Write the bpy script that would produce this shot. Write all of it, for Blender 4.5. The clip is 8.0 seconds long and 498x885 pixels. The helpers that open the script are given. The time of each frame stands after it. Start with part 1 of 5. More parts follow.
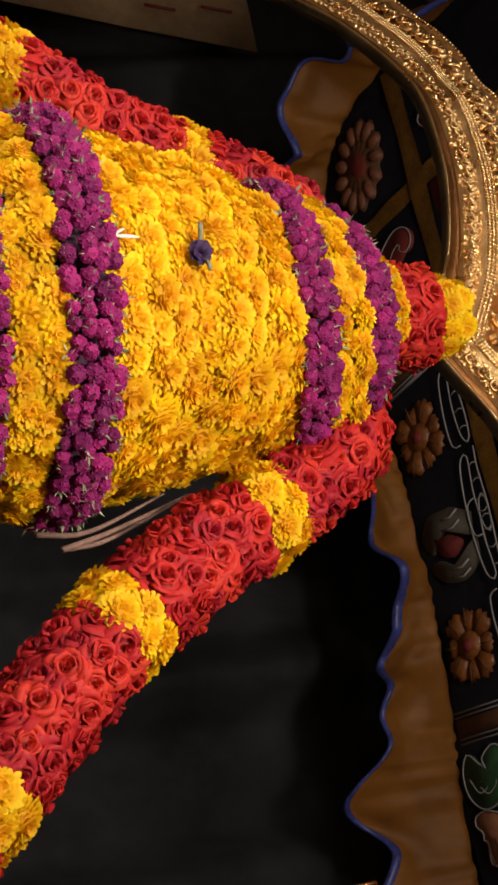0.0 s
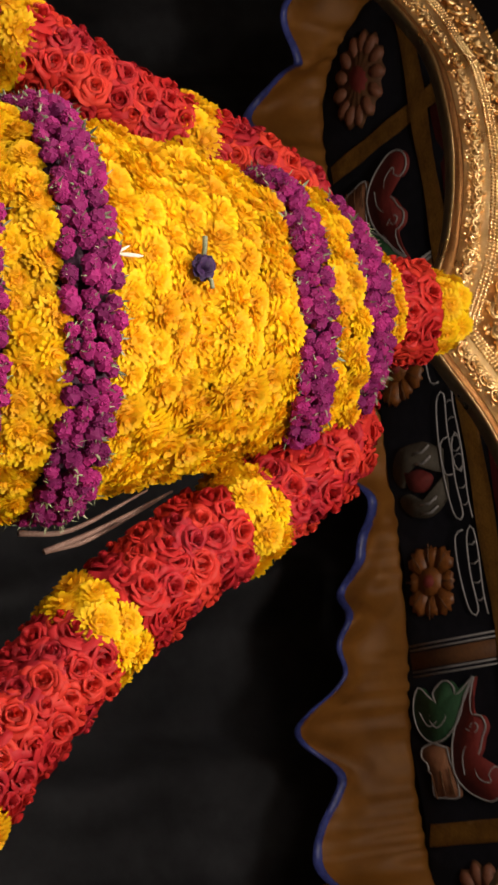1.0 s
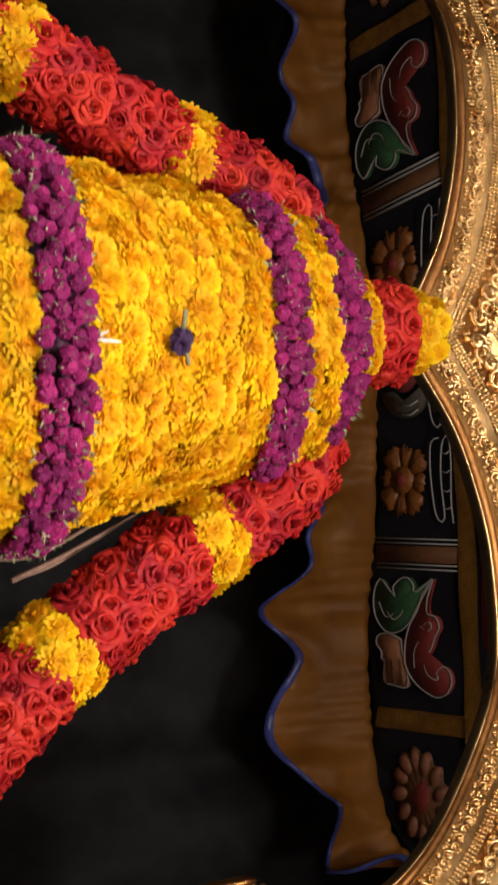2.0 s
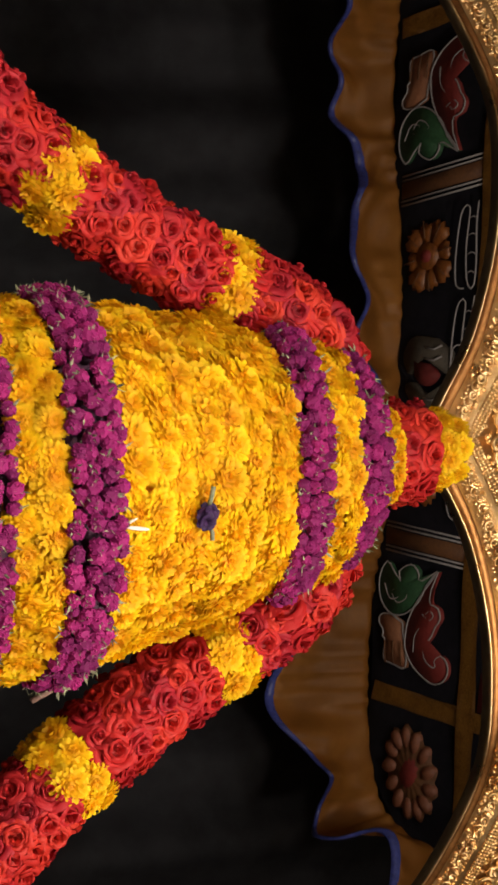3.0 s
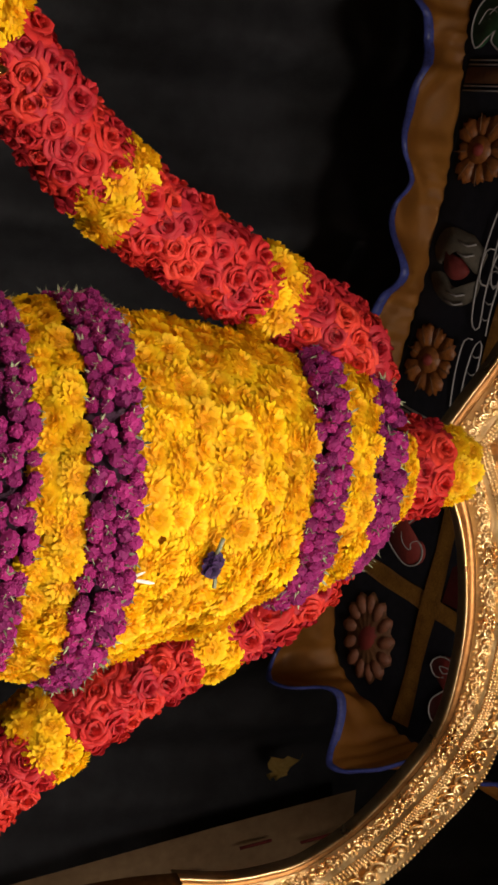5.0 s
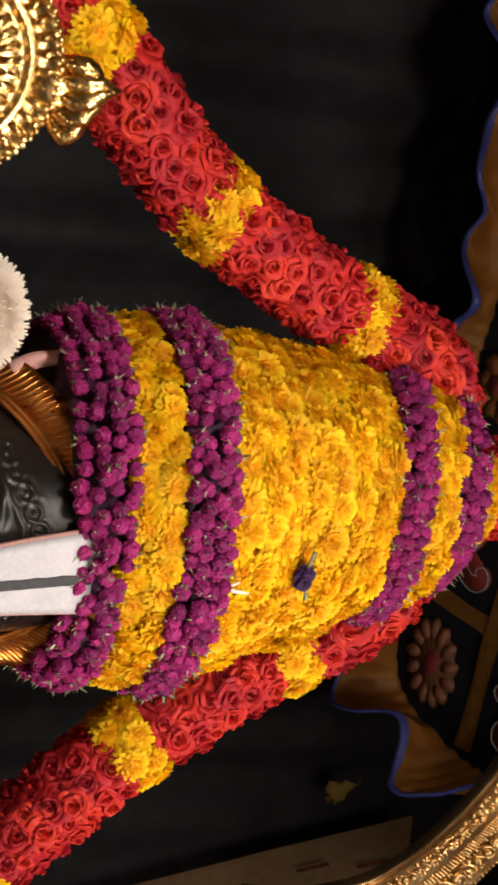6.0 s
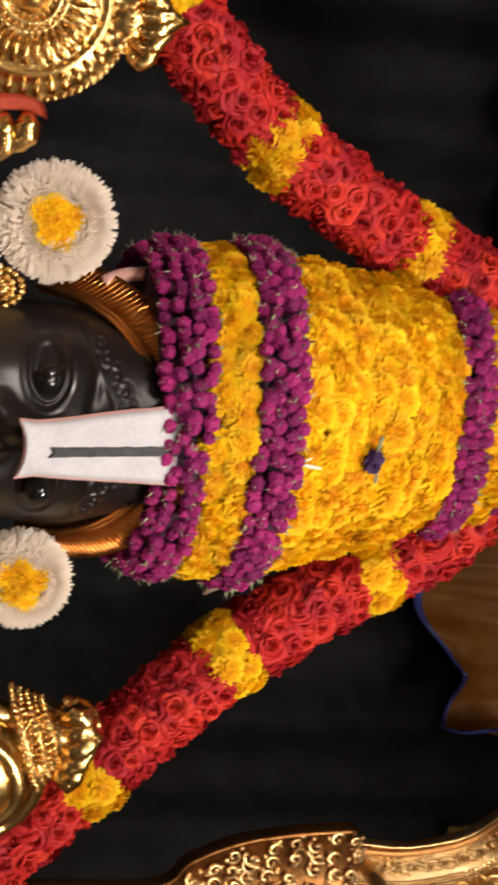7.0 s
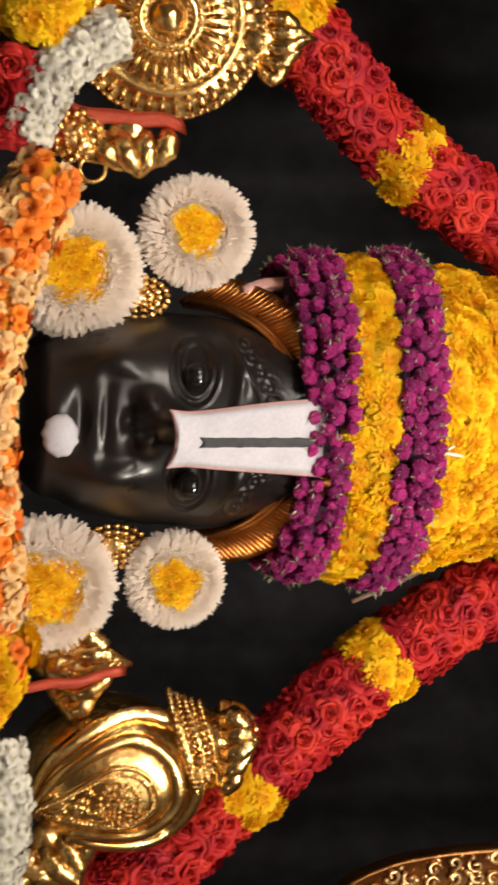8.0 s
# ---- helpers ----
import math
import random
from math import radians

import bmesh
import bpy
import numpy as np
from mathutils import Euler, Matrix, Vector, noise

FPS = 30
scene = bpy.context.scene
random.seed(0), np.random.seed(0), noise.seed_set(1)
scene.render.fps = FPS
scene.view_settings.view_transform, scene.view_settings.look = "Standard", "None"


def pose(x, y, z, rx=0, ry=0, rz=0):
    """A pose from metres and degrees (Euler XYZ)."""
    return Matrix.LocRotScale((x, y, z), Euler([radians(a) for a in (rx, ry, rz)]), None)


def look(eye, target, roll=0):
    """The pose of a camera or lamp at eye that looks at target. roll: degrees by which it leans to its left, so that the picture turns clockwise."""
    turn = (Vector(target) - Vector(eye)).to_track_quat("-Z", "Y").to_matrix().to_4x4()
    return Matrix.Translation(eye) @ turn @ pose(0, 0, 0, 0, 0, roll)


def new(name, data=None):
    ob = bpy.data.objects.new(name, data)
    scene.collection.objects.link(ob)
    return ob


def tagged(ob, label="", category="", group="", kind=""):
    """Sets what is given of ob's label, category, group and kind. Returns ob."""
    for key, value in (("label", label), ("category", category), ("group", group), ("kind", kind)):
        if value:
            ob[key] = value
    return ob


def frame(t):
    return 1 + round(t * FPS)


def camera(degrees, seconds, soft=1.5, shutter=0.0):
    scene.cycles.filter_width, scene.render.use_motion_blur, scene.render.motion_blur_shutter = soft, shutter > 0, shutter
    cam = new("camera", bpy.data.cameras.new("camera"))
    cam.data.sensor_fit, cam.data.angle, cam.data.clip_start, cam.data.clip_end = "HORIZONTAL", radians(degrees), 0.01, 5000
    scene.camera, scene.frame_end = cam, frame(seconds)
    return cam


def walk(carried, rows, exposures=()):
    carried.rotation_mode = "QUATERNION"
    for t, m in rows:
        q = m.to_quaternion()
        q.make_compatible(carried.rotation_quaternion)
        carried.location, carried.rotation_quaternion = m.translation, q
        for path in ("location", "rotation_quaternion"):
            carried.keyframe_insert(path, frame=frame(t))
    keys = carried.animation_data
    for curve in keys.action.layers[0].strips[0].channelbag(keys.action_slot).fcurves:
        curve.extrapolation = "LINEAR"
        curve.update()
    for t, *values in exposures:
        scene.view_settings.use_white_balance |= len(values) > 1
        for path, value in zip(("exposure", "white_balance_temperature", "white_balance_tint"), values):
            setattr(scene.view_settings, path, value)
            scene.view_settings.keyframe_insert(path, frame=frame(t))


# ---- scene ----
cam = camera(16.9, 8.0, soft=2.8, shutter=0.5)
PATH = [
    (0, (1.278, -2.09, 1.594), (0.44, -0.407, 2.276), 85.1),
    (0.5, (1.151, -2.114, 1.57), (0.393, -0.402, 2.275), 85.4),
    (1, (0.98, -2.195, 1.576), (0.365, -0.43, 2.289), 86.8),
    (2.3, (0.231, -2.481, 1.636), (0.098, -0.604, 2.314), 87.7),
    (2.5, (0.083, -2.485, 1.628), (0.007, -0.605, 2.305), 87.8),
    (3, (-0.191, -2.565, 1.612), (-0.123, -0.676, 2.266), 88.8),
    (3.5, (-0.389, -2.602, 1.595), (-0.192, -0.716, 2.232), 90.0),
    (4, (-0.617, -2.524, 1.569), (-0.265, -0.671, 2.233), 90.7),
    (5.5, (-0.859, -2.467, 1.515), (-0.329, -0.659, 2.186), 94.1),
    (6, (-0.817, -2.506, 1.451), (-0.337, -0.668, 2.076), 95.1),
    (6.5, (-0.643, -2.697, 1.459), (-0.271, -0.811, 2.011), 95.3),
    (7, (-0.375, -2.909, 1.522), (-0.118, -0.976, 1.966), 94.7),
    (7.5, (-0.257, -2.889, 1.493), (-0.077, -0.932, 1.865), 93.7),
    (8, (-0.107, -3.016, 1.492), (-0.022, -1.038, 1.777), 93.2),
]
walk(cam, [(t, look(eye, target, roll)) for t, eye, target, roll in PATH])

# ---------------- world and lamps ----------------
world = bpy.data.worlds.new("world")
scene.world = world
world.use_nodes = True
world.node_tree.nodes["Background"].inputs[0].default_value = (1.0, 0.86, 0.72, 1)
world.node_tree.nodes["Background"].inputs[1].default_value = 0.08


def lamp(name, eye, target, size, watts, colour, beam=100):
    data = bpy.data.lights.new(name, "AREA")
    data.shape, data.size, data.energy, data.color, data.spread = "DISK", size, watts, colour, radians(beam)
    ob = new(name, data)
    ob.matrix_world = look(eye, target)
    return ob


lamp("stage_lamp_key", (1.05, -1.75, 3.42), (0.05, 0.0, 2.15), 0.35, 21.3, (1.0, 0.90, 0.76), 108)
lamp("stage_lamp_side", (-1.35, -1.9, 2.9), (-0.25, 0.0, 1.9), 0.3, 8.6, (1.0, 0.90, 0.78), 86)
lamp("stage_lamp_low", (0.3, -3.4, 2.6), (0.0, 0.0, 1.9), 0.25, 4.3, (1.0, 0.92, 0.82), 70)
# Added fill, no lamp known there: lifts dark tones and gold reflections.
lamp("unseen_hall_fill", (0.0, -4.2, 4.5), (0.0, -4.19, 0.0), 1.6, 160, (1.0, 0.90, 0.80), 180)


# ---------------- materials ----------------
def material(name, build):
    m = bpy.data.materials.new(name)
    m.use_nodes = True
    nt = m.node_tree
    bsdf = nt.nodes["Principled BSDF"]
    build(nt, bsdf)
    return m


def node(nt, kind, **props):
    n = nt.nodes.new(kind)
    for k, v in props.items():
        n.inputs[k].default_value = v
    return n


def ramp(nt, fac, stops):
    r = nt.nodes.new("ShaderNodeValToRGB")
    el = r.color_ramp.elements
    while len(el) < len(stops):
        el.new(0.5)
    for e, (p, c) in zip(el, stops):
        e.position, e.color = p, (*c, 1)
    nt.links.new(fac, r.inputs[0])
    return r.outputs[0]


def noise_of(nt, scale, detail=4.0, rough=0.55, coords="Object"):
    tc = nt.nodes.new("ShaderNodeTexCoord")
    n = node(nt, "ShaderNodeTexNoise", Scale=scale, Detail=detail, Roughness=rough)
    nt.links.new(tc.outputs[coords], n.inputs["Vector"])
    return n.outputs[0]


def mixed(nt, fac, a, b, blend="MIX"):
    mx = nt.nodes.new("ShaderNodeMix")
    mx.data_type, mx.blend_type = "RGBA", blend
    for sock, val in ((mx.inputs[0], fac), (mx.inputs[6], a), (mx.inputs[7], b)):
        if isinstance(val, (int, float)):
            sock.default_value = val
        elif isinstance(val, tuple):
            sock.default_value = (*val, 1)
        else:
            nt.links.new(val, sock)
    return mx.outputs[2]


def bump(nt, bsdf, height, strength, distance):
    b = node(nt, "ShaderNodeBump", Strength=strength, Distance=distance)
    nt.links.new(height, b.inputs["Height"])
    nt.links.new(b.outputs[0], bsdf.inputs["Normal"])


def petal_material(name, core, tip, extent, spread=0.35, rough=0.6, thin=0.25, hue=(0.492, 0.508), start=0.15, stop=0.85):
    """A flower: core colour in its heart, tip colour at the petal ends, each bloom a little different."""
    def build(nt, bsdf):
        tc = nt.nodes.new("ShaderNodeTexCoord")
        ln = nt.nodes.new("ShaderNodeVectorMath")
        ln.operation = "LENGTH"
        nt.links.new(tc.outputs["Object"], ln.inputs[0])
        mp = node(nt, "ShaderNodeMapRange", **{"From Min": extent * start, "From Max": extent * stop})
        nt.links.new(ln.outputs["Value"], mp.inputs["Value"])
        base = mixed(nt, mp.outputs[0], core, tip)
        info = nt.nodes.new("ShaderNodeObjectInfo")
        hs = nt.nodes.new("ShaderNodeHueSaturation")
        v = node(nt, "ShaderNodeMapRange", **{"To Min": 1.0 - spread, "To Max": 1.0 + spread * 0.6})
        h = node(nt, "ShaderNodeMapRange", **{"To Min": hue[0], "To Max": hue[1]})
        nt.links.new(info.outputs["Random"], v.inputs["Value"])
        nt.links.new(info.outputs["Random"], h.inputs["Value"])
        nt.links.new(v.outputs[0], hs.inputs["Value"])
        nt.links.new(h.outputs[0], hs.inputs["Hue"])
        nt.links.new(base, hs.inputs["Color"])
        fine = noise_of(nt, 160.0, 3)
        col = mixed(nt, 0.10, hs.outputs[0], ramp(nt, fine, [(0.3, (0.45, 0.45, 0.45)), (0.7, (1, 1, 1))]), "MULTIPLY")
        nt.links.new(col, bsdf.inputs["Base Color"])
        bsdf.inputs["Roughness"].default_value = rough
        bsdf.inputs["Specular IOR Level"].default_value = 0.25
        bump(nt, bsdf, fine, 0.3, 0.001)
        tr = nt.nodes.new("ShaderNodeBsdfTranslucent")
        nt.links.new(col, tr.inputs["Color"])
        mx = nt.nodes.new("ShaderNodeMixShader")
        mx.inputs[0].default_value = thin
        nt.links.new(bsdf.outputs[0], mx.inputs[1])
        nt.links.new(tr.outputs[0], mx.inputs[2])
        nt.links.new(mx.outputs[0], nt.nodes["Material Output"].inputs["Surface"])
    return material(name, build)


def plain(name, a, b, scale, rough=0.7, metal=0.0, bump_scale=0.0, bump_depth=0.002, strength=0.4, rough_to=None, spec=0.5, island=0.0):
    """Two colours mixed by noise at two scales, with fine relief."""
    def build(nt, bsdf):
        n1, n2 = noise_of(nt, scale), noise_of(nt, scale * 7.3, 3)
        f = nt.nodes.new("ShaderNodeMath")
        f.operation = "ADD"
        nt.links.new(n1, f.inputs[0])
        nt.links.new(n2, f.inputs[1])
        hf = node(nt, "ShaderNodeMapRange", **{"From Min": 0.7, "From Max": 1.3})
        nt.links.new(f.outputs[0], hf.inputs["Value"])
        col = mixed(nt, hf.outputs[0], a, b)
        if island:
            geo = nt.nodes.new("ShaderNodeNewGeometry")
            mp = node(nt, "ShaderNodeMapRange", **{"To Min": 1 - island, "To Max": 1 + island})
            nt.links.new(geo.outputs["Random Per Island"], mp.inputs["Value"])
            hs = nt.nodes.new("ShaderNodeHueSaturation")
            nt.links.new(mp.outputs[0], hs.inputs["Value"])
            nt.links.new(col, hs.inputs["Color"])
            col = hs.outputs[0]
        nt.links.new(col, bsdf.inputs["Base Color"])
        bsdf.inputs["Metallic"].default_value = metal
        bsdf.inputs["Specular IOR Level"].default_value = spec
        if rough_to is None:
            bsdf.inputs["Roughness"].default_value = rough
        else:
            mr = node(nt, "ShaderNodeMapRange", **{"From Min": 0.3, "From Max": 0.7, "To Min": rough, "To Max": rough_to})
            nt.links.new(n1, mr.inputs["Value"])
            nt.links.new(mr.outputs[0], bsdf.inputs["Roughness"])
        if bump_scale:
            bump(nt, bsdf, noise_of(nt, bump_scale, 5), strength, bump_depth)
    return material(name, build)


# Orange core: natural heart colour, plus crevice shade put into the colour.
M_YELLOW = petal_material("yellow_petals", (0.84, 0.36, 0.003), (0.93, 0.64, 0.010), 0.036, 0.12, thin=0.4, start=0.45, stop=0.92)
M_WHITE = petal_material("white_petals", (0.88, 0.84, 0.70), (0.89, 0.81, 0.74), 0.11, 0.06, thin=0.55)
# Purple and rose cores: deeper hearts, with shade between petals painted in.
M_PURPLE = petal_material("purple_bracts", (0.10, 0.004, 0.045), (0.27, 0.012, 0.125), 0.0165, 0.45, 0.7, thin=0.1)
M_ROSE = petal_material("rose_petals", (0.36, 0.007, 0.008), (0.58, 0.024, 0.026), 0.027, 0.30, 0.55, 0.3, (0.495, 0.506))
M_ORANGE = petal_material("orange_petals", (0.75, 0.16, 0.01), (0.90, 0.26, 0.03), 0.022, 0.2)
M_CREAM = petal_material("cream_petals", (0.75, 0.42, 0.12), (0.86, 0.58, 0.28), 0.022, 0.15)
M_JASMINE = petal_material("white_buds", (0.74, 0.72, 0.58), (0.86, 0.83, 0.77), 0.018, 0.12, thin=0.45)
M_VIOLET = petal_material("dark_violet_petals", (0.02, 0.008, 0.03), (0.05, 0.02, 0.08), 0.02, 0.2)
M_STEM = plain("green_stems", (0.10, 0.13, 0.05), (0.32, 0.31, 0.20), 60, 0.7, island=0.5)
M_TWIG = plain("dry_twigs", (0.13, 0.07, 0.055), (0.24, 0.14, 0.11), 40, 0.8)
M_PACK_Y = plain("packed_marigold", (0.55, 0.19, 0.003), (0.75, 0.36, 0.004), 60, 0.8, bump_scale=120, bump_depth=0.004, strength=0.8)
# Rose and purple cores: coloured dark to paint shade in gaps between blooms.
M_PACK_R = plain("shaded_rose_core", (0.05, 0.004, 0.004), (0.14, 0.008, 0.008), 40, 0.8, bump_scale=90, bump_depth=0.004, strength=0.8)
M_PACK_P = plain("shaded_purple_core", (0.03, 0.006, 0.022), (0.06, 0.015, 0.045), 60, 0.8, bump_scale=120, bump_depth=0.004)
M_STONE = plain("black_polished_stone", (0.007, 0.006, 0.006), (0.014, 0.011, 0.010), 9, 0.27, bump_scale=60, bump_depth=0.0005, strength=0.25, rough_to=0.38, spec=0.46)
M_EYE = plain("glossy_black", (0.004, 0.004, 0.004), (0.006, 0.006, 0.006), 5, 0.06)
M_GOLD = plain("polished_gold", (0.66, 0.39, 0.115), (0.86, 0.60, 0.25), 22, 0.15, 1.0, bump_scale=95, bump_depth=0.003, strength=0.4, rough_to=0.30)
M_ARCH = plain("aged_gilt_brass", (0.76, 0.46, 0.19), (0.94, 0.68, 0.36), 10, 0.22, 1.0, bump_scale=70, bump_depth=0.003, strength=0.5, rough_to=0.46)
M_BRONZE = plain("dark_bronze", (0.20, 0.085, 0.028), (0.34, 0.16, 0.055), 12, 0.36, 1.0, bump_scale=60, bump_depth=0.002, strength=0.4, rough_to=0.5)
M_COPPER = plain("embossed_copper", (0.60, 0.24, 0.06), (0.80, 0.40, 0.12), 25, 0.25, 1.0, bump_scale=120, bump_depth=0.002, strength=0.4, rough_to=0.4)
M_CHALK = plain("white_paste", (0.35, 0.335, 0.365), (0.43, 0.415, 0.45), 22, 0.75, bump_scale=70, bump_depth=0.002, strength=0.4)
M_PINK = plain("pink_edge", (0.50, 0.26, 0.24), (0.62, 0.36, 0.33), 22, 0.8, bump_scale=60)
M_ASH = plain("grey_ash_line", (0.020, 0.021, 0.024), (0.050, 0.050, 0.055), 60, 0.85, bump_scale=90)
M_RIBBON = plain("red_satin_ribbon", (0.50, 0.06, 0.03), (0.68, 0.12, 0.06), 30, 0.45, bump_scale=200, bump_depth=0.001)
M_BLACKCLOTH = plain("black_cloth", (0.026, 0.026, 0.031), (0.058, 0.058, 0.066), 1.6, 0.75, bump_scale=90, bump_depth=0.002, spec=0.3)
M_NAVY = plain("navy_canopy_cloth", (0.007, 0.007, 0.013), (0.018, 0.016, 0.028), 5, 0.85, bump_scale=300, bump_depth=0.001)
M_FRILL = plain("ochre_satin", (0.33, 0.125, 0.020), (0.52, 0.215, 0.036), 1.6, 0.55, bump_scale=14, bump_depth=0.004)
M_YELLOWCLOTH = plain("yellow_cloth", (0.42, 0.27, 0.06), (0.56, 0.38, 0.10), 9, 0.6, bump_scale=90)
M_BLUE = plain("blue_satin_piping", (0.02, 0.025, 0.12), (0.07, 0.09, 0.38), 12, 0.4)
M_TAN = plain("tan_painted_wood", (0.40, 0.25, 0.13), (0.54, 0.36, 0.20), 4, 0.75, bump_scale=30, bump_depth=0.003)
M_BROCADE = plain("gold_brocade", (0.20, 0.080, 0.013), (0.44, 0.21, 0.036), 26, 0.5, bump_scale=120)
M_MAROON = plain("maroon_cloth", (0.0992, 0.0074, 0.0062), (0.1612, 0.0136, 0.0112), 9, 0.8, bump_scale=200, bump_depth=0.001)
M_GREEN = plain("green_applique", (0.0124, 0.0496, 0.0186), (0.0248, 0.0930, 0.0341), 14, 0.7, bump_scale=160)
M_RED = plain("red_applique", (0.1488, 0.0124, 0.0112), (0.2232, 0.0248, 0.0186), 14, 0.7, bump_scale=160)
M_SALMON = plain("salmon_applique", (0.2232, 0.0806, 0.0372), (0.3100, 0.1302, 0.0620), 14, 0.7, bump_scale=160)
M_COPPERCLOTH = plain("copper_applique", (0.09, 0.022, 0.006), (0.30, 0.10, 0.018), 70, 0.42, bump_scale=160)
M_ROSETTE = plain("faded_rose_applique", (0.15, 0.050, 0.026), (0.24, 0.085, 0.042), 14, 0.6, bump_scale=160)
M_RUST = plain("rust_applique", (0.08, 0.028, 0.010), (0.14, 0.055, 0.016), 14, 0.7, bump_scale=160)
M_GREY = plain("grey_applique", (0.045, 0.036, 0.026), (0.085, 0.068, 0.050), 14, 0.7, bump_scale=160)
M_CORD = plain("silver_white_cord", (0.2604, 0.2356, 0.2356), (0.3472, 0.3224, 0.3224), 40, 0.5)
M_FLOOR = plain("dark_granite", (0.05, 0.045, 0.04), (0.10, 0.09, 0.08), 6, 0.35, bump_scale=40)
M_WALL = plain("warm_plaster", (0.30, 0.22, 0.15), (0.38, 0.29, 0.20), 2, 0.85, bump_scale=30)


# ---------------- building helpers ----------------
def thing(name, base, label, category, group="", kind=""):
    ob = new(name)
    ob.empty_display_size = 0.05
    ob.matrix_basis = Matrix.Translation(base)
    return tagged(ob, label, category, group, kind)


def origin_of(ob):
    m = Matrix(ob.matrix_basis)
    while ob.parent:
        m = ob.parent.matrix_basis @ ob.matrix_parent_inverse @ m
        ob = ob.parent
    return m


def attach(ob, parent, world_m):
    ob.parent = parent
    ob.matrix_parent_inverse = origin_of(parent).inverted()
    ob.matrix_basis = world_m
    return ob


def mesh_from(name, bm, mat, smooth=True):
    me = bpy.data.meshes.new(name)
    bm.normal_update()
    bm.to_mesh(me)
    bm.free()
    me.materials.append(mat)
    if smooth:
        for p in me.polygons:
            p.use_smooth = True
    return me


def part(name, bm, mat, parent, label="", smooth=True, kind=""):
    ob = new(name, mesh_from(name, bm, mat, smooth))
    if parent:
        attach(ob, parent, Matrix())
    return tagged(ob, label, "", "", kind)


def piece(name, me, parent, m):
    return attach(new(name, me), parent, m)


def grid(bm, rows, closed=False):
    """Quads over rows of points; closed joins each row's ends."""
    vs = [[bm.verts.new(p) for p in r] for r in rows]
    n = len(vs[0])
    for a, b in zip(vs, vs[1:]):
        for i in range(n if closed else n - 1):
            j = (i + 1) % n
            bm.faces.new((a[i], a[j], b[j], b[i]))
    return vs


def frames_along(pts):
    """Tangent, side and up for each point of a path."""
    out = []
    up0 = Vector((0, 1, 0.01))
    for i, p in enumerate(pts):
        t = (pts[min(i + 1, len(pts) - 1)] - pts[max(i - 1, 0)]).normalized()
        s = t.cross(up0).normalized()
        u = s.cross(t).normalized()
        out.append((p, t, s, u))
    return out


def smooth_path(ctrl, n):
    """A Catmull-Rom line through the control points, evenly stepped."""
    c = [Vector(p) for p in ctrl]
    c = [c[0] * 2 - c[1]] + c + [c[-1] * 2 - c[-2]]
    fine = []
    for i in range(1, len(c) - 2):
        for k in range(24):
            t = k / 24
            a, b, d, e = c[i - 1], c[i], c[i + 1], c[i + 2]
            fine.append(0.5 * ((2 * b) + (d - a) * t + (2 * a - 5 * b + 4 * d - e) * t * t + (3 * b - a - 3 * d + e) * t ** 3))
    fine.append(c[-2])
    cum = [0.0]
    for a, b in zip(fine, fine[1:]):
        cum.append(cum[-1] + (b - a).length)
    out, k = [], 0
    for i in range(n):
        s = cum[-1] * i / (n - 1)
        while k < len(cum) - 2 and cum[k + 1] < s:
            k += 1
        f = (s - cum[k]) / max(1e-9, cum[k + 1] - cum[k])
        out.append(fine[k].lerp(fine[k + 1], min(1, f)))
    return out


def tube(bm, pts, radius, sides=8, caps=True):
    rad = radius if callable(radius) else (lambda f: radius)
    rows = []
    fr = frames_along(pts)
    for i, (p, t, s, u) in enumerate(fr):
        r = rad(i / (len(fr) - 1))
        rows.append([p + r * (math.cos(a) * s + math.sin(a) * u) for a in (2 * math.pi * k / sides for k in range(sides))])
    vs = grid(bm, rows, True)
    if caps:
        bm.faces.new(vs[0][::-1])
        bm.faces.new(vs[-1])


def ball(bm, c, r, seg=8, rings=6, scale=(1, 1, 1), m=None):
    mm = Matrix.Translation(c) @ (m or Matrix()) @ Matrix.Diagonal((r * scale[0], r * scale[1], r * scale[2], 1))
    rows = [[mm @ Vector((math.sin(b) * math.cos(a), math.sin(b) * math.sin(a), -math.cos(b))) for a in (2 * math.pi * i / seg for i in range(seg))] for b in (math.pi * k / rings for k in range(1, rings))]
    vs = grid(bm, rows, True)
    lo, hi = bm.verts.new(mm @ Vector((0, 0, -1))), bm.verts.new(mm @ Vector((0, 0, 1)))
    for i in range(seg):
        j = (i + 1) % seg
        bm.faces.new((lo, vs[0][j], vs[0][i]))
        bm.faces.new((hi, vs[-1][i], vs[-1][j]))


def facing(p, normal, spin=0.0, size=1.0, tilt=0.0, rnd=None):
    """A pose at p whose z axis points along the normal."""
    n = Vector(normal).normalized()
    if rnd and tilt:
        n = (n + Vector((rnd.uniform(-1, 1), rnd.uniform(-1, 1), rnd.uniform(-1, 1))) * tilt).normalized()
    q = n.to_track_quat("Z", "Y")
    return Matrix.Translation(p) @ q.to_matrix().to_4x4() @ Matrix.Rotation(spin, 4, "Z") @ Matrix.Scale(size, 4)


# ---------------- blooms ----------------
def petal(bm, ang, r0, r1, z0, z1, width, cup=0.0, nseg=2, jag=0.0, hub=None):
    d = Vector((math.cos(ang), math.sin(ang), 0))
    s = Vector((-d.y, d.x, 0))
    rows = []
    for k in range(nseg + 1):
        f = k / nseg
        r = r0 + (r1 - r0) * f
        z = z0 + (z1 - z0) * f + cup * math.sin(math.pi * f)
        w = width * (0.55 + 0.75 * f if f < 0.7 else 0.75)
        if k == nseg:
            w = width * jag
        rows.append([d * r + s * w * e + Vector((0, 0, z - (0.0 if e == 0 else 0.12 * width))) for e in (-0.5, 0.5)])
    vs = grid(bm, rows)
    if hub:
        bm.faces.new((hub, vs[0][0], vs[0][1]))


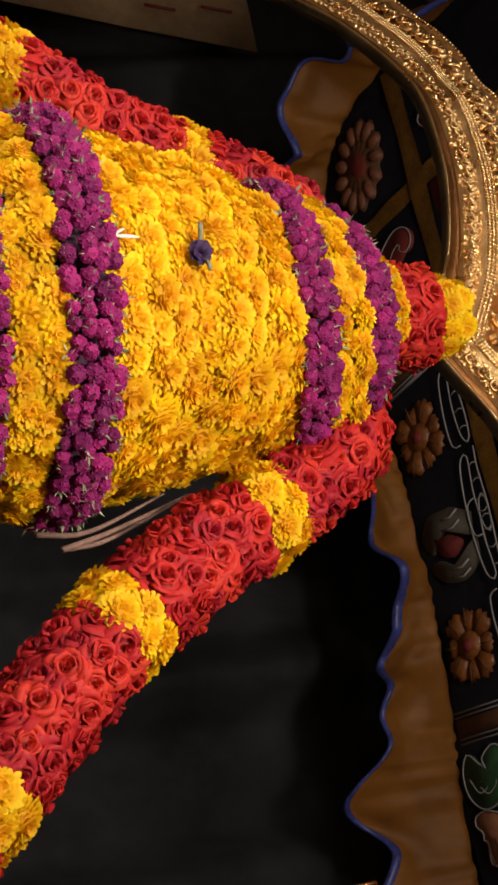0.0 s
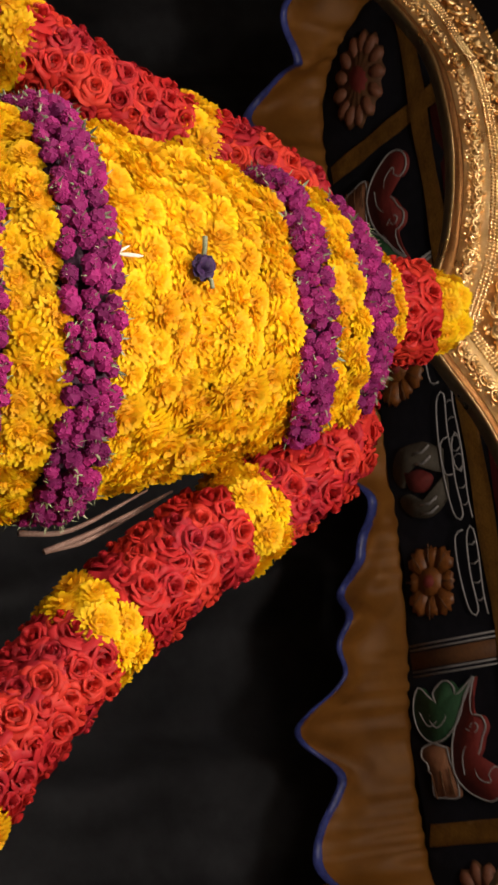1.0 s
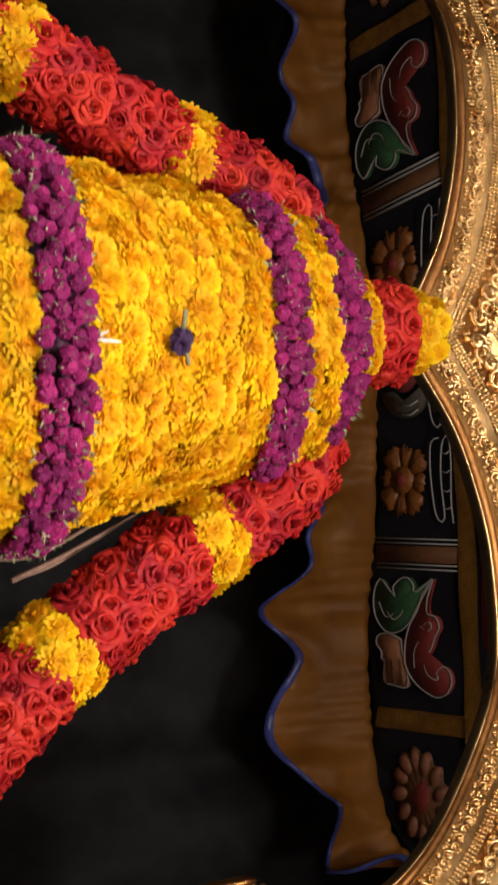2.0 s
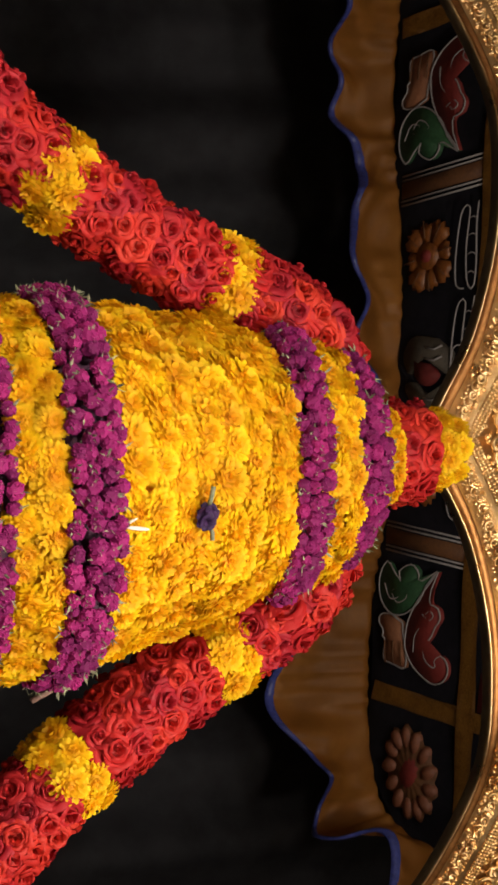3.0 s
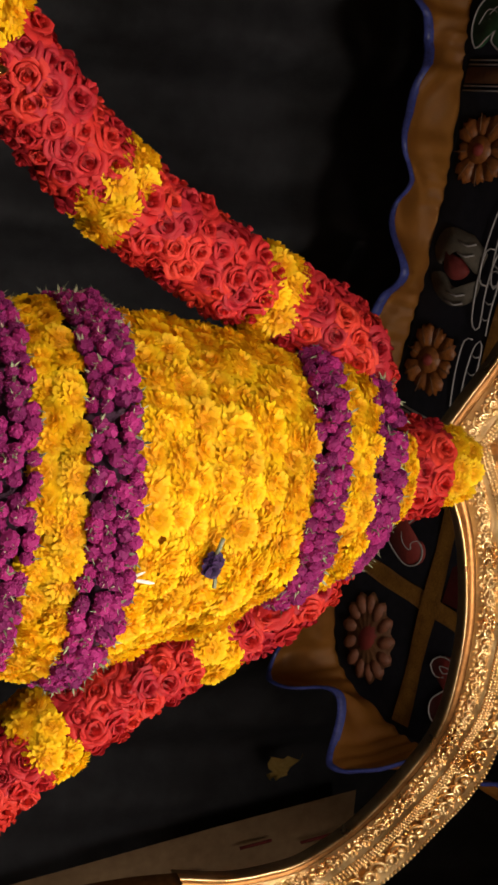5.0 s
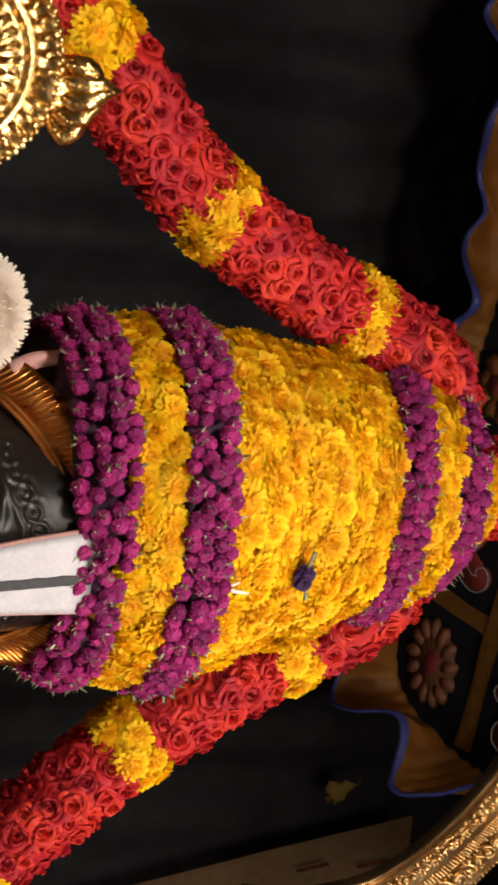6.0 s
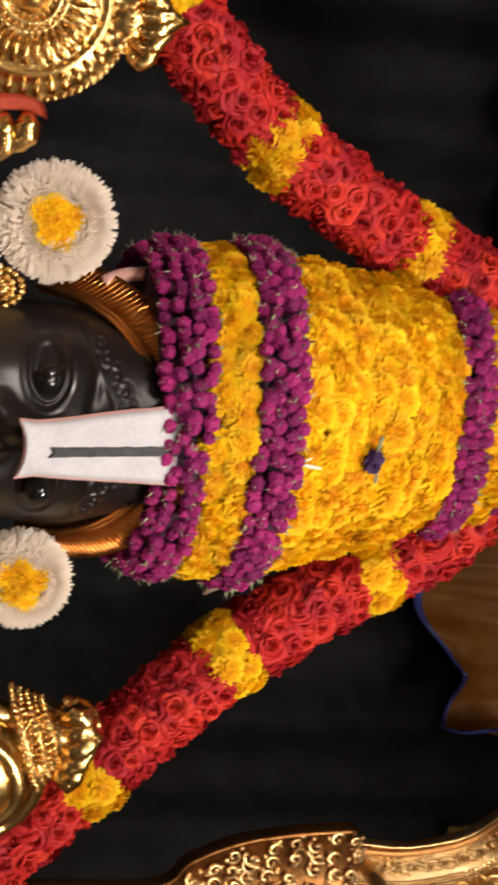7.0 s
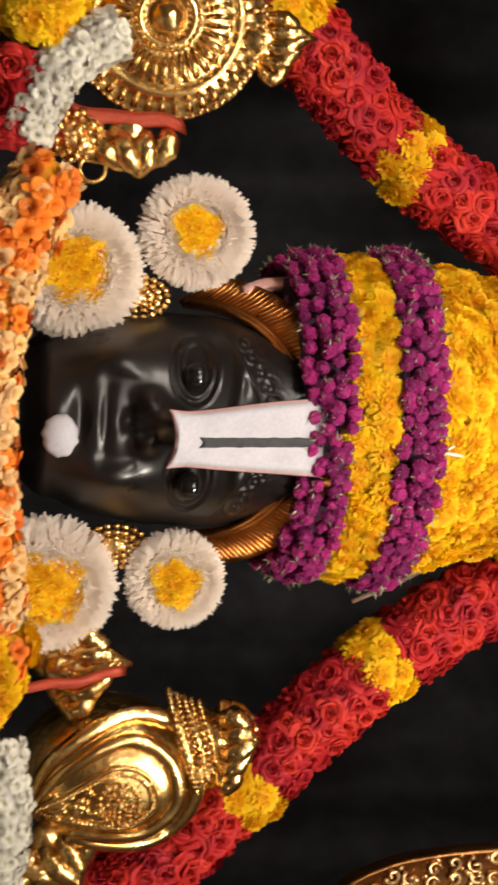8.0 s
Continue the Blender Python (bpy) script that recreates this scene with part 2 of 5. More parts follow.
def heart_of(bm, radius, flat, rnd, rough=0.06):
    """The packed inner petals, as one uneven dome."""
    made = bmesh.ops.create_icosphere(bm, subdivisions=2, radius=radius)
    for v in made["verts"]:
        k = 1 + rnd.uniform(-rough, rough)
        v.co = Vector((v.co.x * k, v.co.y * k, v.co.z * k * flat))


def bloom_chrysanthemum(seed, radius=0.035):
    """A full, tightly packed dome with a fringe of short petals."""
    rnd = random.Random(seed)
    bm = bmesh.new()
    heart_of(bm, radius * 0.78, 0.72, rnd, 0.10)
    hub = bm.verts.new((0, 0, -0.1 * radius))
    n = 230
    for i in range(n):
        ct = 1.0 - 1.15 * (i + 0.5) / n
        th = math.acos(max(-1, ct)) + rnd.uniform(-0.12, 0.12)
        ph = i * 2.39996 + rnd.uniform(-0.25, 0.25)
        d = Vector((math.sin(th) * math.cos(ph), math.sin(th) * math.sin(ph), 0.72 * math.cos(th) + 0.04))
        e = Vector((-math.sin(ph), math.cos(ph), 0))
        up = e.cross(d).normalized()
        k = radius * rnd.uniform(0.82, 1.06) * (1 + 0.10 * math.sin(th) ** 2)
        w = radius * rnd.uniform(0.075, 0.12)
        twist = rnd.uniform(-0.25, 0.25)
        e = (e * math.cos(twist) + up * math.sin(twist)).normalized()
        bend = up * k * rnd.uniform(0.02, 0.16)
        rows = [[d * k * 0.60 - e * w * 0.7, d * k * 0.60 + e * w * 0.7], [d * k * 0.88 - e * w + bend * 0.4, d * k * 0.88 + e * w + bend * 0.4], [d * k + bend - e * w * 0.5, d * k + bend + e * w * 0.5]]
        vs = grid(bm, rows)
        bm.faces.new((hub, vs[0][0], vs[0][1]))
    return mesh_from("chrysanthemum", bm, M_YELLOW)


def bloom_rose(seed, radius=0.030):
    """An open rose: rolled heart inside widening, wavy petals."""
    rnd = random.Random(seed)
    bm = bmesh.new()
    heart_of(bm, radius * 0.80, 0.42, rnd)
    hub = bm.verts.new((0, 0, -0.15 * radius))
    rows = []
    heart = rnd.uniform(0.85, 1.2)
    for r0, r1, zz in ((0.05, 0.10, 0.25), (0.08, 0.20, 0.78), (0.11, 0.26, 0.86)):
        rows.append([((r0 + (r1 - r0) * q / 16) * heart * math.cos(q * 0.75) * radius, (r0 + (r1 - r0) * q / 16) * heart * math.sin(q * 0.75) * radius, (zz - 0.006 * q) * radius) for q in range(17)])
    vs = grid(bm, rows)
    bm.faces.new((hub, vs[0][0], vs[0][1]))
    for n, ra, rb, zt, roll, span in ((3, 0.10, 0.40, 0.80, 0.09, 2.2), (4, 0.16, 0.58, 0.70, 0.15, 1.9), (5, 0.22, 0.80, 0.50, 0.20, 1.7), (5, 0.28, 1.02, 0.20, 0.22, 1.7)):
        off = rnd.uniform(0, 6.28)
        for i in range(n):
            a0 = off + 2 * math.pi * i / n + rnd.uniform(-0.3, 0.3)
            k = rnd.uniform(0.84, 1.12)
            top = zt + rnd.uniform(-0.12, 0.10)
            cx, cy = rnd.uniform(-0.07, 0.07), rnd.uniform(-0.07, 0.07)
            ph = rnd.uniform(0, 6.28)
            ph2 = rnd.uniform(0.5, 1.5)
            prof = ((ra, 0.0), (rb * 0.86, top * 0.62), (rb * 0.98, top), (rb + roll * ph2, top - roll * 0.75 * ph2))
            rows = []
            for q, (r, z) in enumerate(prof):
                row = []
                for j in range(6):
                    e = j / 5 - 0.5
                    droop = (abs(e) * 2) ** 2
                    wav = 0.045 * math.sin(j * 2.1 + ph) * (q > 1)
                    rr = r * k * (1 - 0.10 * droop * (q > 1)) + wav
                    zz = z - droop * (0.22 if q > 1 else 0.05) + wav * 0.6
                    a = a0 + e * span
                    row.append(((rr * math.cos(a) + cx) * radius, (rr * math.sin(a) + cy) * radius, (zz - 0.1) * radius))
                rows.append(row)
            vs = grid(bm, rows)
            bm.faces.new((hub, vs[0][2], vs[0][3]))
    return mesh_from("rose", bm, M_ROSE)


def bloom_amaranth(seed, radius=0.0150):
    """A globe of papery, pointed bracts."""
    rnd = random.Random(seed)
    bm = bmesh.new()
    bmesh.ops.create_icosphere(bm, subdivisions=2, radius=radius * 0.82)
    for v in bm.verts:
        v.co *= rnd.uniform(0.93, 1.08)
    bmesh.ops.poke(bm, faces=[f for f in bm.faces if rnd.random() < 0.5], offset=radius * 0.17)
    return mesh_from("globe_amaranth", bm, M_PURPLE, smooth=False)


def bloom_floret(seed, mat, radius=0.02, petals=5):
    """A small loose flower of broad soft petals."""
    rnd = random.Random(seed)
    bm = bmesh.new()
    hub = bm.verts.new((0, 0, -0.1 * radius))
    for layer in range(2):
        off = rnd.uniform(0, 6.28)
        for i in range(petals):
            a = off + 2 * math.pi * i / petals + rnd.uniform(-0.2, 0.2)
            petal(bm, a, 0.05 * radius, radius * rnd.uniform(0.8, 1.1) * (1 - 0.3 * layer), 0.0, radius * (0.15 + 0.4 * layer + rnd.uniform(-0.1, 0.15)), radius * 0.75, radius * 0.2, 3, 0.6, hub)
    return mesh_from("floret", bm, mat)


CHRYS = [bloom_chrysanthemum(s) for s in range(6)]
ROSES = [bloom_rose(20 + s) for s in range(6)]
AMARANTH = [bloom_amaranth(40 + s) for s in range(5)]
ORANGE_FLORETS = [bloom_floret(60 + s, M_ORANGE) for s in range(3)]
CREAM_FLORETS = [bloom_floret(70 + s, M_CREAM) for s in range(3)]
WHITE_FLORETS = [bloom_floret(80 + s, M_JASMINE, 0.015, 7) for s in range(3)]


def slivers(bm, rnd, p, n, count, length=0.012, width=0.003):
    """Thin stem and leaf ends that stick out between blooms."""
    n = Vector(n).normalized()
    for _ in range(count):
        d = (n * rnd.uniform(0.1, 0.8) + Vector((rnd.uniform(-1, 1), rnd.uniform(-1, 1), rnd.uniform(-1, 1)))).normalized()
        s = d.cross(Vector((rnd.uniform(-1, 1), rnd.uniform(-1, 1), rnd.uniform(-1, 1)))).normalized()
        ln = length * rnd.uniform(0.6, 1.5)
        a, b = Vector(p), Vector(p) + d * ln
        w = width * rnd.uniform(0.5, 1.2)
        u = d.cross(s) * w * 0.3
        vs = [bm.verts.new(q) for q in (a - s * w * 0.4, a + s * w * 0.4, (a + b) / 2 + s * w * 0.6 + u, b, (a + b) / 2 - s * w * 0.6 + u)]
        bm.faces.new(vs)


# ---------------- the room ----------------
def slab(name, lo, hi, mat, label, category):
    bm = bmesh.new()
    c = [(a + b) / 2 for a, b in zip(lo, hi)]
    d = [b - a for a, b in zip(lo, hi)]
    bmesh.ops.create_cube(bm, size=1, matrix=Matrix.Translation(c) @ Matrix.Diagonal((*d, 1)))
    bmesh.ops.bevel(bm, geom=bm.edges[:], offset=0.01, segments=1, affect="EDGES")
    ob = new(name, mesh_from(name, bm, mat, False))
    return tagged(ob, label, category, "", "structure")


slab("floor", (-4.2, -6.2, -0.1), (4.2, 2.9, 0.0), M_FLOOR, "dark polished granite floor of the shrine hall", "floor")
slab("ceiling", (-4.2, -6.2, 4.6), (4.2, 2.9, 4.7), M_WALL, "warm plaster ceiling above the canopy", "ceiling")
slab("wall_north", (-4.2, 2.75, 0.0), (4.2, 2.9, 4.6), M_WALL, "plaster wall behind the black curtain", "wall")
slab("wall_south", (-4.2, -6.2, 0.0), (4.2, -6.05, 4.6), M_WALL, "plaster wall facing the shrine", "wall")
slab("wall_west", (-4.2, -6.05, 0.0), (-4.05, 2.75, 4.6), M_WALL, "plaster side wall of the hall", "wall")
slab("wall_east", (4.05, -6.05, 0.0), (4.2, 2.75, 4.6), M_WALL, "plaster side wall of the hall", "wall")


def black_curtain():
    bm = bmesh.new()
    xs = [-3.4 + 6.8 * i / 340 for i in range(341)]

    def y(x, z):
        return 2.3 + 0.05 * math.sin(x * 9.0 + 0.6 * math.sin(x * 2.3)) + 0.025 * math.sin(x * 23 + z * 0.7) + 0.03 * math.sin(x * 3.1 + z * 0.5)
    grid(bm, [[(x, y(x, z), z) for x in xs] for z in [4.6 * k / 24 + 0.002 for k in range(24)] + [4.55]])
    bmesh.ops.solidify(bm, geom=bm.faces[:], thickness=0.004)
    ob = new("black_curtain", mesh_from("black_curtain", bm, M_BLACKCLOTH))
    tagged(ob, "black cloth backdrop hanging in soft vertical folds", "curtain")


black_curtain()


def side_drape(x0, z0, x1, z1, out, y):
    """A tan board leaning inwards at the side of the backdrop."""
    bm = bmesh.new()
    a, b = Vector((x0, y, z0)), Vector((x1, y, z1))
    low = a + (a - b) * (a.z - 0.0) / (b.z - a.z)
    rows = []
    for k in range(9):
        f = k / 8
        p = low.lerp(b, f)
        rows.append([p + Vector((out * j / 6, 0.02 * math.sin(j * 1.7 + k), 0)) for j in range(7)])
    grid(bm, rows)
    bmesh.ops.solidify(bm, geom=bm.faces[:], thickness=0.03)
    th = thing("side_board", (low.x, y, 0), "tan wooden side board leaning against the backdrop", "board", "side boards")
    part("board", bm, M_TAN, th)
    for k in range(7):
        f = 0.62 + k * 0.055
        p = low.lerp(b, f)
        d = (b - low).normalized()
        o = Vector((out * (0.08 + 0.11 * ((k * 37) % 5) / 5), -0.036, 0))
        bm = bmesh.new()
        tube(bm, [p + o, p + o + d * 0.05, p + o + d * 0.11], 0.006, 5)
        part("seam", bm, M_MAROON, th)
    return th


side_drape(1.965, 2.655, 1.650, 3.845, 0.9, 2.16)
side_drape(-2.56, 2.86, -2.36, 3.724, -0.9, 2.16)


def cloth_tip():
    """A crumpled end of yellow cloth pinned on the curtain."""
    bm = bmesh.new()
    rows = []
    for k in range(9):
        f = k / 8
        rows.append([(1.555 + 0.075 * f + 0.006 * math.sin(j * 1.7), 2.222 + 0.014 * math.sin(j * 2.3 + k) + 0.03 * abs(j / 6 - 0.5), 3.60 - 0.004 * k + (0.075 * (1 - f) + 0.028) * (j / 6 - 0.5) * 1.2 + 0.01 * math.sin(k * 1.3)) for j in range(7)])
    grid(bm, rows)
    bmesh.ops.solidify(bm, geom=bm.faces[:], thickness=0.004)
    ob = new("cloth_tip", mesh_from("cloth_tip", bm, M_YELLOWCLOTH))
    tagged(ob, "crumpled yellow cloth end pinned on the black curtain", "cloth")


cloth_tip()

# ---------------- the canopy ----------------
CX = -0.245


def on_panel(x, y):
    """A place on the sloping canopy cloth; x and y run along its own edges."""
    return Vector((x, y + 0.07 * (x - CX), 3.52 + 0.42 * (1.80 - y) - 0.025 * (x - CX)))


def eased(x, rows):
    """Smooth steps between the rows (place, value)."""
    for (a, va), (b, vb) in zip(rows, rows[1:]):
        if x <= b:
            f = min(1, max(0, (x - a) / (b - a)))
            return va + (vb - va) * f * f * (3 - 2 * f)
    return rows[-1][1]


def rim(o):
    """How far back the cloth's rear edge lies at the distance o from its middle."""
    o = abs(o)
    if o < 1.05:
        return eased(o, [(0.0, 1.732), (0.2, 1.732), (0.75, 1.792), (1.05, 1.782)])
    return 1.40 + 0.382 * max(0.0, 1 - ((o - 1.05) / 0.325) ** 2.6) ** 0.55


canopy = thing("canopy", (CX, 1.6, 3.5), "navy cloth canopy with sewn leaf motifs and ochre frill", "canopy")


def canopy_cloth():
    bm = bmesh.new()
    rows = []
    for k in range(13):
        row = []
        for i in range(37):
            o = 1.37 * math.sin((-1 + i / 18) * math.pi / 2)
            row.append(on_panel(CX + o, rim(o) - (rim(o) - 0.65) * k / 12) + Vector((0, 0, 0.006 * math.sin(i * 1.3 + k))))
        rows.append(row)
    grid(bm, rows)
    bmesh.ops.solidify(bm, geom=bm.faces[:], thickness=-0.01)
    part("panel", bm, M_NAVY, canopy)

    def strip(nm, mat, a, b, wide, lift):
        """A flat band sewn from a to b."""
        bm = bmesh.new()
        d = Vector((b[0] - a[0], b[1] - a[1], 0)).normalized()
        rows = []
        for i in range(41):
            f = i / 40
            x, y = a[0] + (b[0] - a[0]) * f, a[1] + (b[1] - a[1]) * f
            rows.append([on_panel(CX + x - d.y * e, y + d.x * e) + Vector((0, 0, -lift - 0.003 * math.sin(i * 1.1 + 2 * e / wide))) for e in (-wide / 2, -wide / 6, wide / 6, wide / 2)])
        grid(bm, rows)
        bmesh.ops.solidify(bm, geom=bm.faces[:], thickness=0.006)
        return part(nm, bm, mat, canopy)
    strip("red_field", M_MAROON, (-0.94, 1.04), (0.94, 1.04), 0.74, 0.005)
    strip("border", M_BROCADE, (-1.34, 1.442), (1.34, 1.442), 0.055, 0.012)
    for sg in (-1, 1):
        strip("cross_border", M_BROCADE, (sg * 0.925, 1.765), (sg * 1.06, 0.68), 0.056, 0.009)
        for y in (1.7, 0.72):
            p = on_panel(CX + sg * 1.3, y - 0.05)
            bm = bmesh.new()
            tube(bm, [p + Vector((0, 0, 0.012)), Vector((p.x, p.y, 4.2)), Vector((p.x, p.y, 4.6))], 0.006, 6)
            part("hanging_cord", bm, M_CORD, canopy)


def applique(name, outline, mat, lift=0.014, cord=True, label=""):
    """A padded cloth shape sewn on the canopy, outlined with cord."""
    bm = bmesh.new()
    pts = [on_panel(x, y) + Vector((0, -0.33, -1)) * lift for x, y in outline]
    c = sum(pts, Vector()) / len(pts) + Vector((0, -0.3, -1)) * 0.006
    cv = bm.verts.new(c)
    vs = [bm.verts.new(p) for p in pts]
    back = [bm.verts.new(p - Vector((0, -0.33, -1)) * (lift - 0.001)) for p in pts]
    for i in range(len(vs)):
        j = (i + 1) % len(vs)
        bm.faces.new((cv, vs[i], vs[j]))
        bm.faces.new((vs[i], back[i], back[j], vs[j]))
    ob = part(name, bm, mat, canopy, label)
    if cord:
        bm = bmesh.new()
        loop = pts + [pts[0]]
        tube(bm, [p + Vector((0, 0, -0.002)) for p in loop], 0.0024, 5, False)
        part("cord_outline", bm, M_CORD, ob)
    return ob


def cord_line(name, pts, width=0.0024, mat=None, lift=0.016):
    bm = bmesh.new()
    tube(bm, [on_panel(x, y) + Vector((0, -0.33, -1)) * lift for x, y in pts], width, 5)
    return part(name, bm, mat or M_CORD, canopy)


def curve2(ctrl, n=26):
    return [(p.x, p.y) for p in smooth_path([(x, y, 0) for x, y in ctrl], n)]


def canopy_side(sg):
    """The sewn motifs of one half; sg is 1 or -1."""
    def X(o):
        return CX + sg * o
    # stripes between the fields
    for o0, o1, mat in ((0.443, 0.447, M_CORD), (0.455, 0.459, M_CORD), (0.464, 0.508, M_RUST), (0.512, 0.516, M_CORD), (0.524, 0.528, M_CORD)):
        applique("stripe", [(X(o0 - 0.006), 1.745), (X(o1 - 0.006), 1.745), (X(o1 + 0.03), 1.475), (X(o0 + 0.03), 1.475)], mat, 0.008, False)
    # green leaf with a curled lobe
    leaf = curve2([(X(0.568), 1.555), (X(0.60), 1.612), (X(0.575), 1.618), (X(0.555), 1.645), (X(0.578), 1.685), (X(0.61), 1.675), (X(0.582), 1.70), (X(0.552), 1.728), (X(0.594), 1.752), (X(0.655), 1.748), (X(0.698), 1.712), (X(0.697), 1.663), (X(0.659), 1.615), (X(0.61), 1.59)], 44)
    applique("leaf", leaf, M_GREEN, label="green padded leaf with pale cord edge")
    for q in (0.0, 0.028):
        cord_line("scroll", curve2([(X(0.615 + q), 1.735 - q), (X(0.655 + q * 0.4), 1.715 - q), (X(0.650), 1.685 - q), (X(0.628), 1.688 - q), (X(0.632), 1.705 - q)], 20), 0.002)
    # salmon tassel
    tas = curve2([(X(0.70), 1.712), (X(0.705), 1.745), (X(0.728), 1.752), (X(0.75), 1.735), (X(0.768), 1.738), (X(0.778), 1.728), (X(0.83), 1.730), (X(0.842), 1.70), (X(0.85), 1.655), (X(0.81), 1.652), (X(0.755), 1.665), (X(0.722), 1.668)], 34)
    applique("tassel", tas, M_SALMON, 0.011)
    for q in (0.0, 0.028, 0.055):
        cord_line("tassel_seam", [(X(0.775), 1.722 - q), (X(0.81), 1.720 - q), (X(0.84), 1.716 - q)], 0.0022, M_RUST, 0.02)
    # red paisley with a hooked tail
    pais = curve2([(X(0.570), 1.552), (X(0.647), 1.612), (X(0.709), 1.645), (X(0.765), 1.655), (X(0.801), 1.650), (X(0.845), 1.618), (X(0.880), 1.560), (X(0.872), 1.522), (X(0.845), 1.505), (X(0.815), 1.510), (X(0.800), 1.532), (X(0.818), 1.552), (X(0.836), 1.545), (X(0.828), 1.572), (X(0.806), 1.588), (X(0.775), 1.585), (X(0.752), 1.566), (X(0.722), 1.553), (X(0.699), 1.538), (X(0.669), 1.548), (X(0.658), 1.575), (X(0.62), 1.573)], 60)
    applique("paisley", pais, M_RED, label="red padded paisley with pale cord edge")
    cord_line("scroll", curve2([(X(0.80), 1.625), (X(0.755), 1.622), (X(0.728), 1.60), (X(0.738), 1.578), (X(0.760), 1.588), (X(0.755), 1.605)], 24), 0.002)
    cord_line("scroll", curve2([(X(0.69), 1.60), (X(0.705), 1.575), (X(0.692), 1.562), (X(0.68), 1.575), (X(0.69), 1.588)], 18), 0.002)
    # scalloped rosette of the corner field
    c, rx, ry = 1.145, 0.122, 0.086
    ros = [(X(c) + sg * (rx * r * math.cos(a) - 0.03 * r * math.sin(a)), 1.622 + ry * r * math.sin(a)) for a, r in ((2 * math.pi * i / 52, 1 + 0.09 * math.cos(2 * math.pi * i / 52 * 13)) for i in range(52))]
    applique("rosette", ros, M_RUST, 0.012, False, label="salmon padded rosette with scalloped edge")
    for i in range(13):
        a = 2 * math.pi * i / 13
        cx, cy = X(c) + sg * (0.80 * rx * math.cos(a) - 0.024 * math.sin(a)), 1.622 + 0.80 * ry * math.sin(a)
        ux, uy = math.cos(a), math.sin(a)
        oval = [(0.030 * math.cos(b), 0.019 * math.sin(b)) for b in (2 * math.pi * k / 12 for k in range(12))]
        applique("rosette_petal", [(cx + sg * (u * ux - v * uy), cy + (u * uy + v * ux) * 0.8) for u, v in oval], M_ROSETTE, 0.015 + 0.003 * (i % 2), False)
    applique("rosette_heart", [(X(c) + sg * 0.5 * rx * math.cos(a), 1.622 + 0.5 * ry * math.sin(a)) for a in (2 * math.pi * k / 16 for k in range(16))], M_RED, 0.014, False)
    # curled paisley of the side field
    side = curve2([(X(1.09), 1.30), (X(1.085), 1.36), (X(1.12), 1.39), (X(1.15), 1.365), (X(1.14), 1.335), (X(1.165), 1.32), (X(1.22), 1.36), (X(1.27), 1.35), (X(1.28), 1.30), (X(1.20), 1.25), (X(1.12), 1.24)], 36)
    applique("paisley", side, M_RED, label="red padded paisley with pale cord edge")
    cord_line("scroll", curve2([(X(1.11), 1.33), (X(1.115), 1.36), (X(1.13), 1.345), (X(1.12), 1.325)], 14), 0.002)
    # copper flower with three fans
    for i in range(8):
        a = math.pi / 4 * i + 0.2
        px, py = math.cos(a), math.sin(a)
        fan = [(0.030, -0.012), (0.075, -0.034), (0.092, -0.022), (0.086, -0.008), (0.098, 0.0), (0.086, 0.008), (0.092, 0.022), (0.075, 0.034), (0.030, 0.012)]
        fan = [(X(0.295) + sg * (u * px * 1.12 - v * py), 1.645 + (u * py + v * px) * 0.88) for u, v in (fan if i % 2 else [(u * 0.86, v * 0.8) for u, v in fan])]
        applique("flower_fan", fan, M_COPPERCLOTH, 0.006 + 0.003 * (i % 2), False)
        cord_line("fan_rib", [(X(0.295) + sg * u * px * 1.12, 1.645 + u * py * 0.88) for u in (0.045, 0.065, 0.088)], 0.0018, M_RUST, 0.014)
    applique("flower_heart", [(X(0.295) + 0.038 * math.cos(b), 1.645 + 0.036 * math.sin(b)) for b in (2 * math.pi * k / 14 for k in range(14))], M_COPPERCLOTH, 0.012, False)
    applique("flower_eye", [(X(0.295) + 0.018 * math.cos(b), 1.645 + 0.018 * math.sin(b)) for b in (2 * math.pi * k / 10 for k in range(10))], M_RED, 0.017, False)
    # pale looping cords along the border
    for o in (0.06, 0.31):
        cord_line("loop_cord", curve2([(X(o - 0.11), 1.515), (X(o - 0.10), 1.540), (X(o - 0.02), 1.545), (X(o + 0.08), 1.535), (X(o + 0.11), 1.520), (X(o + 0.10), 1.505), (X(o), 1.512), (X(o - 0.09), 1.505), (X(o - 0.11), 1.485), (X(o - 0.05), 1.478), (X(o + 0.06), 1.482), (X(o + 0.12), 1.478)], 50))
        for q in (-0.07, -0.02, 0.03, 0.075):
            cord_line("loop_cord", [(X(o + q), 1.508), (X(o + q + 0.006), 1.493), (X(o + q), 1.482)], 0.002)


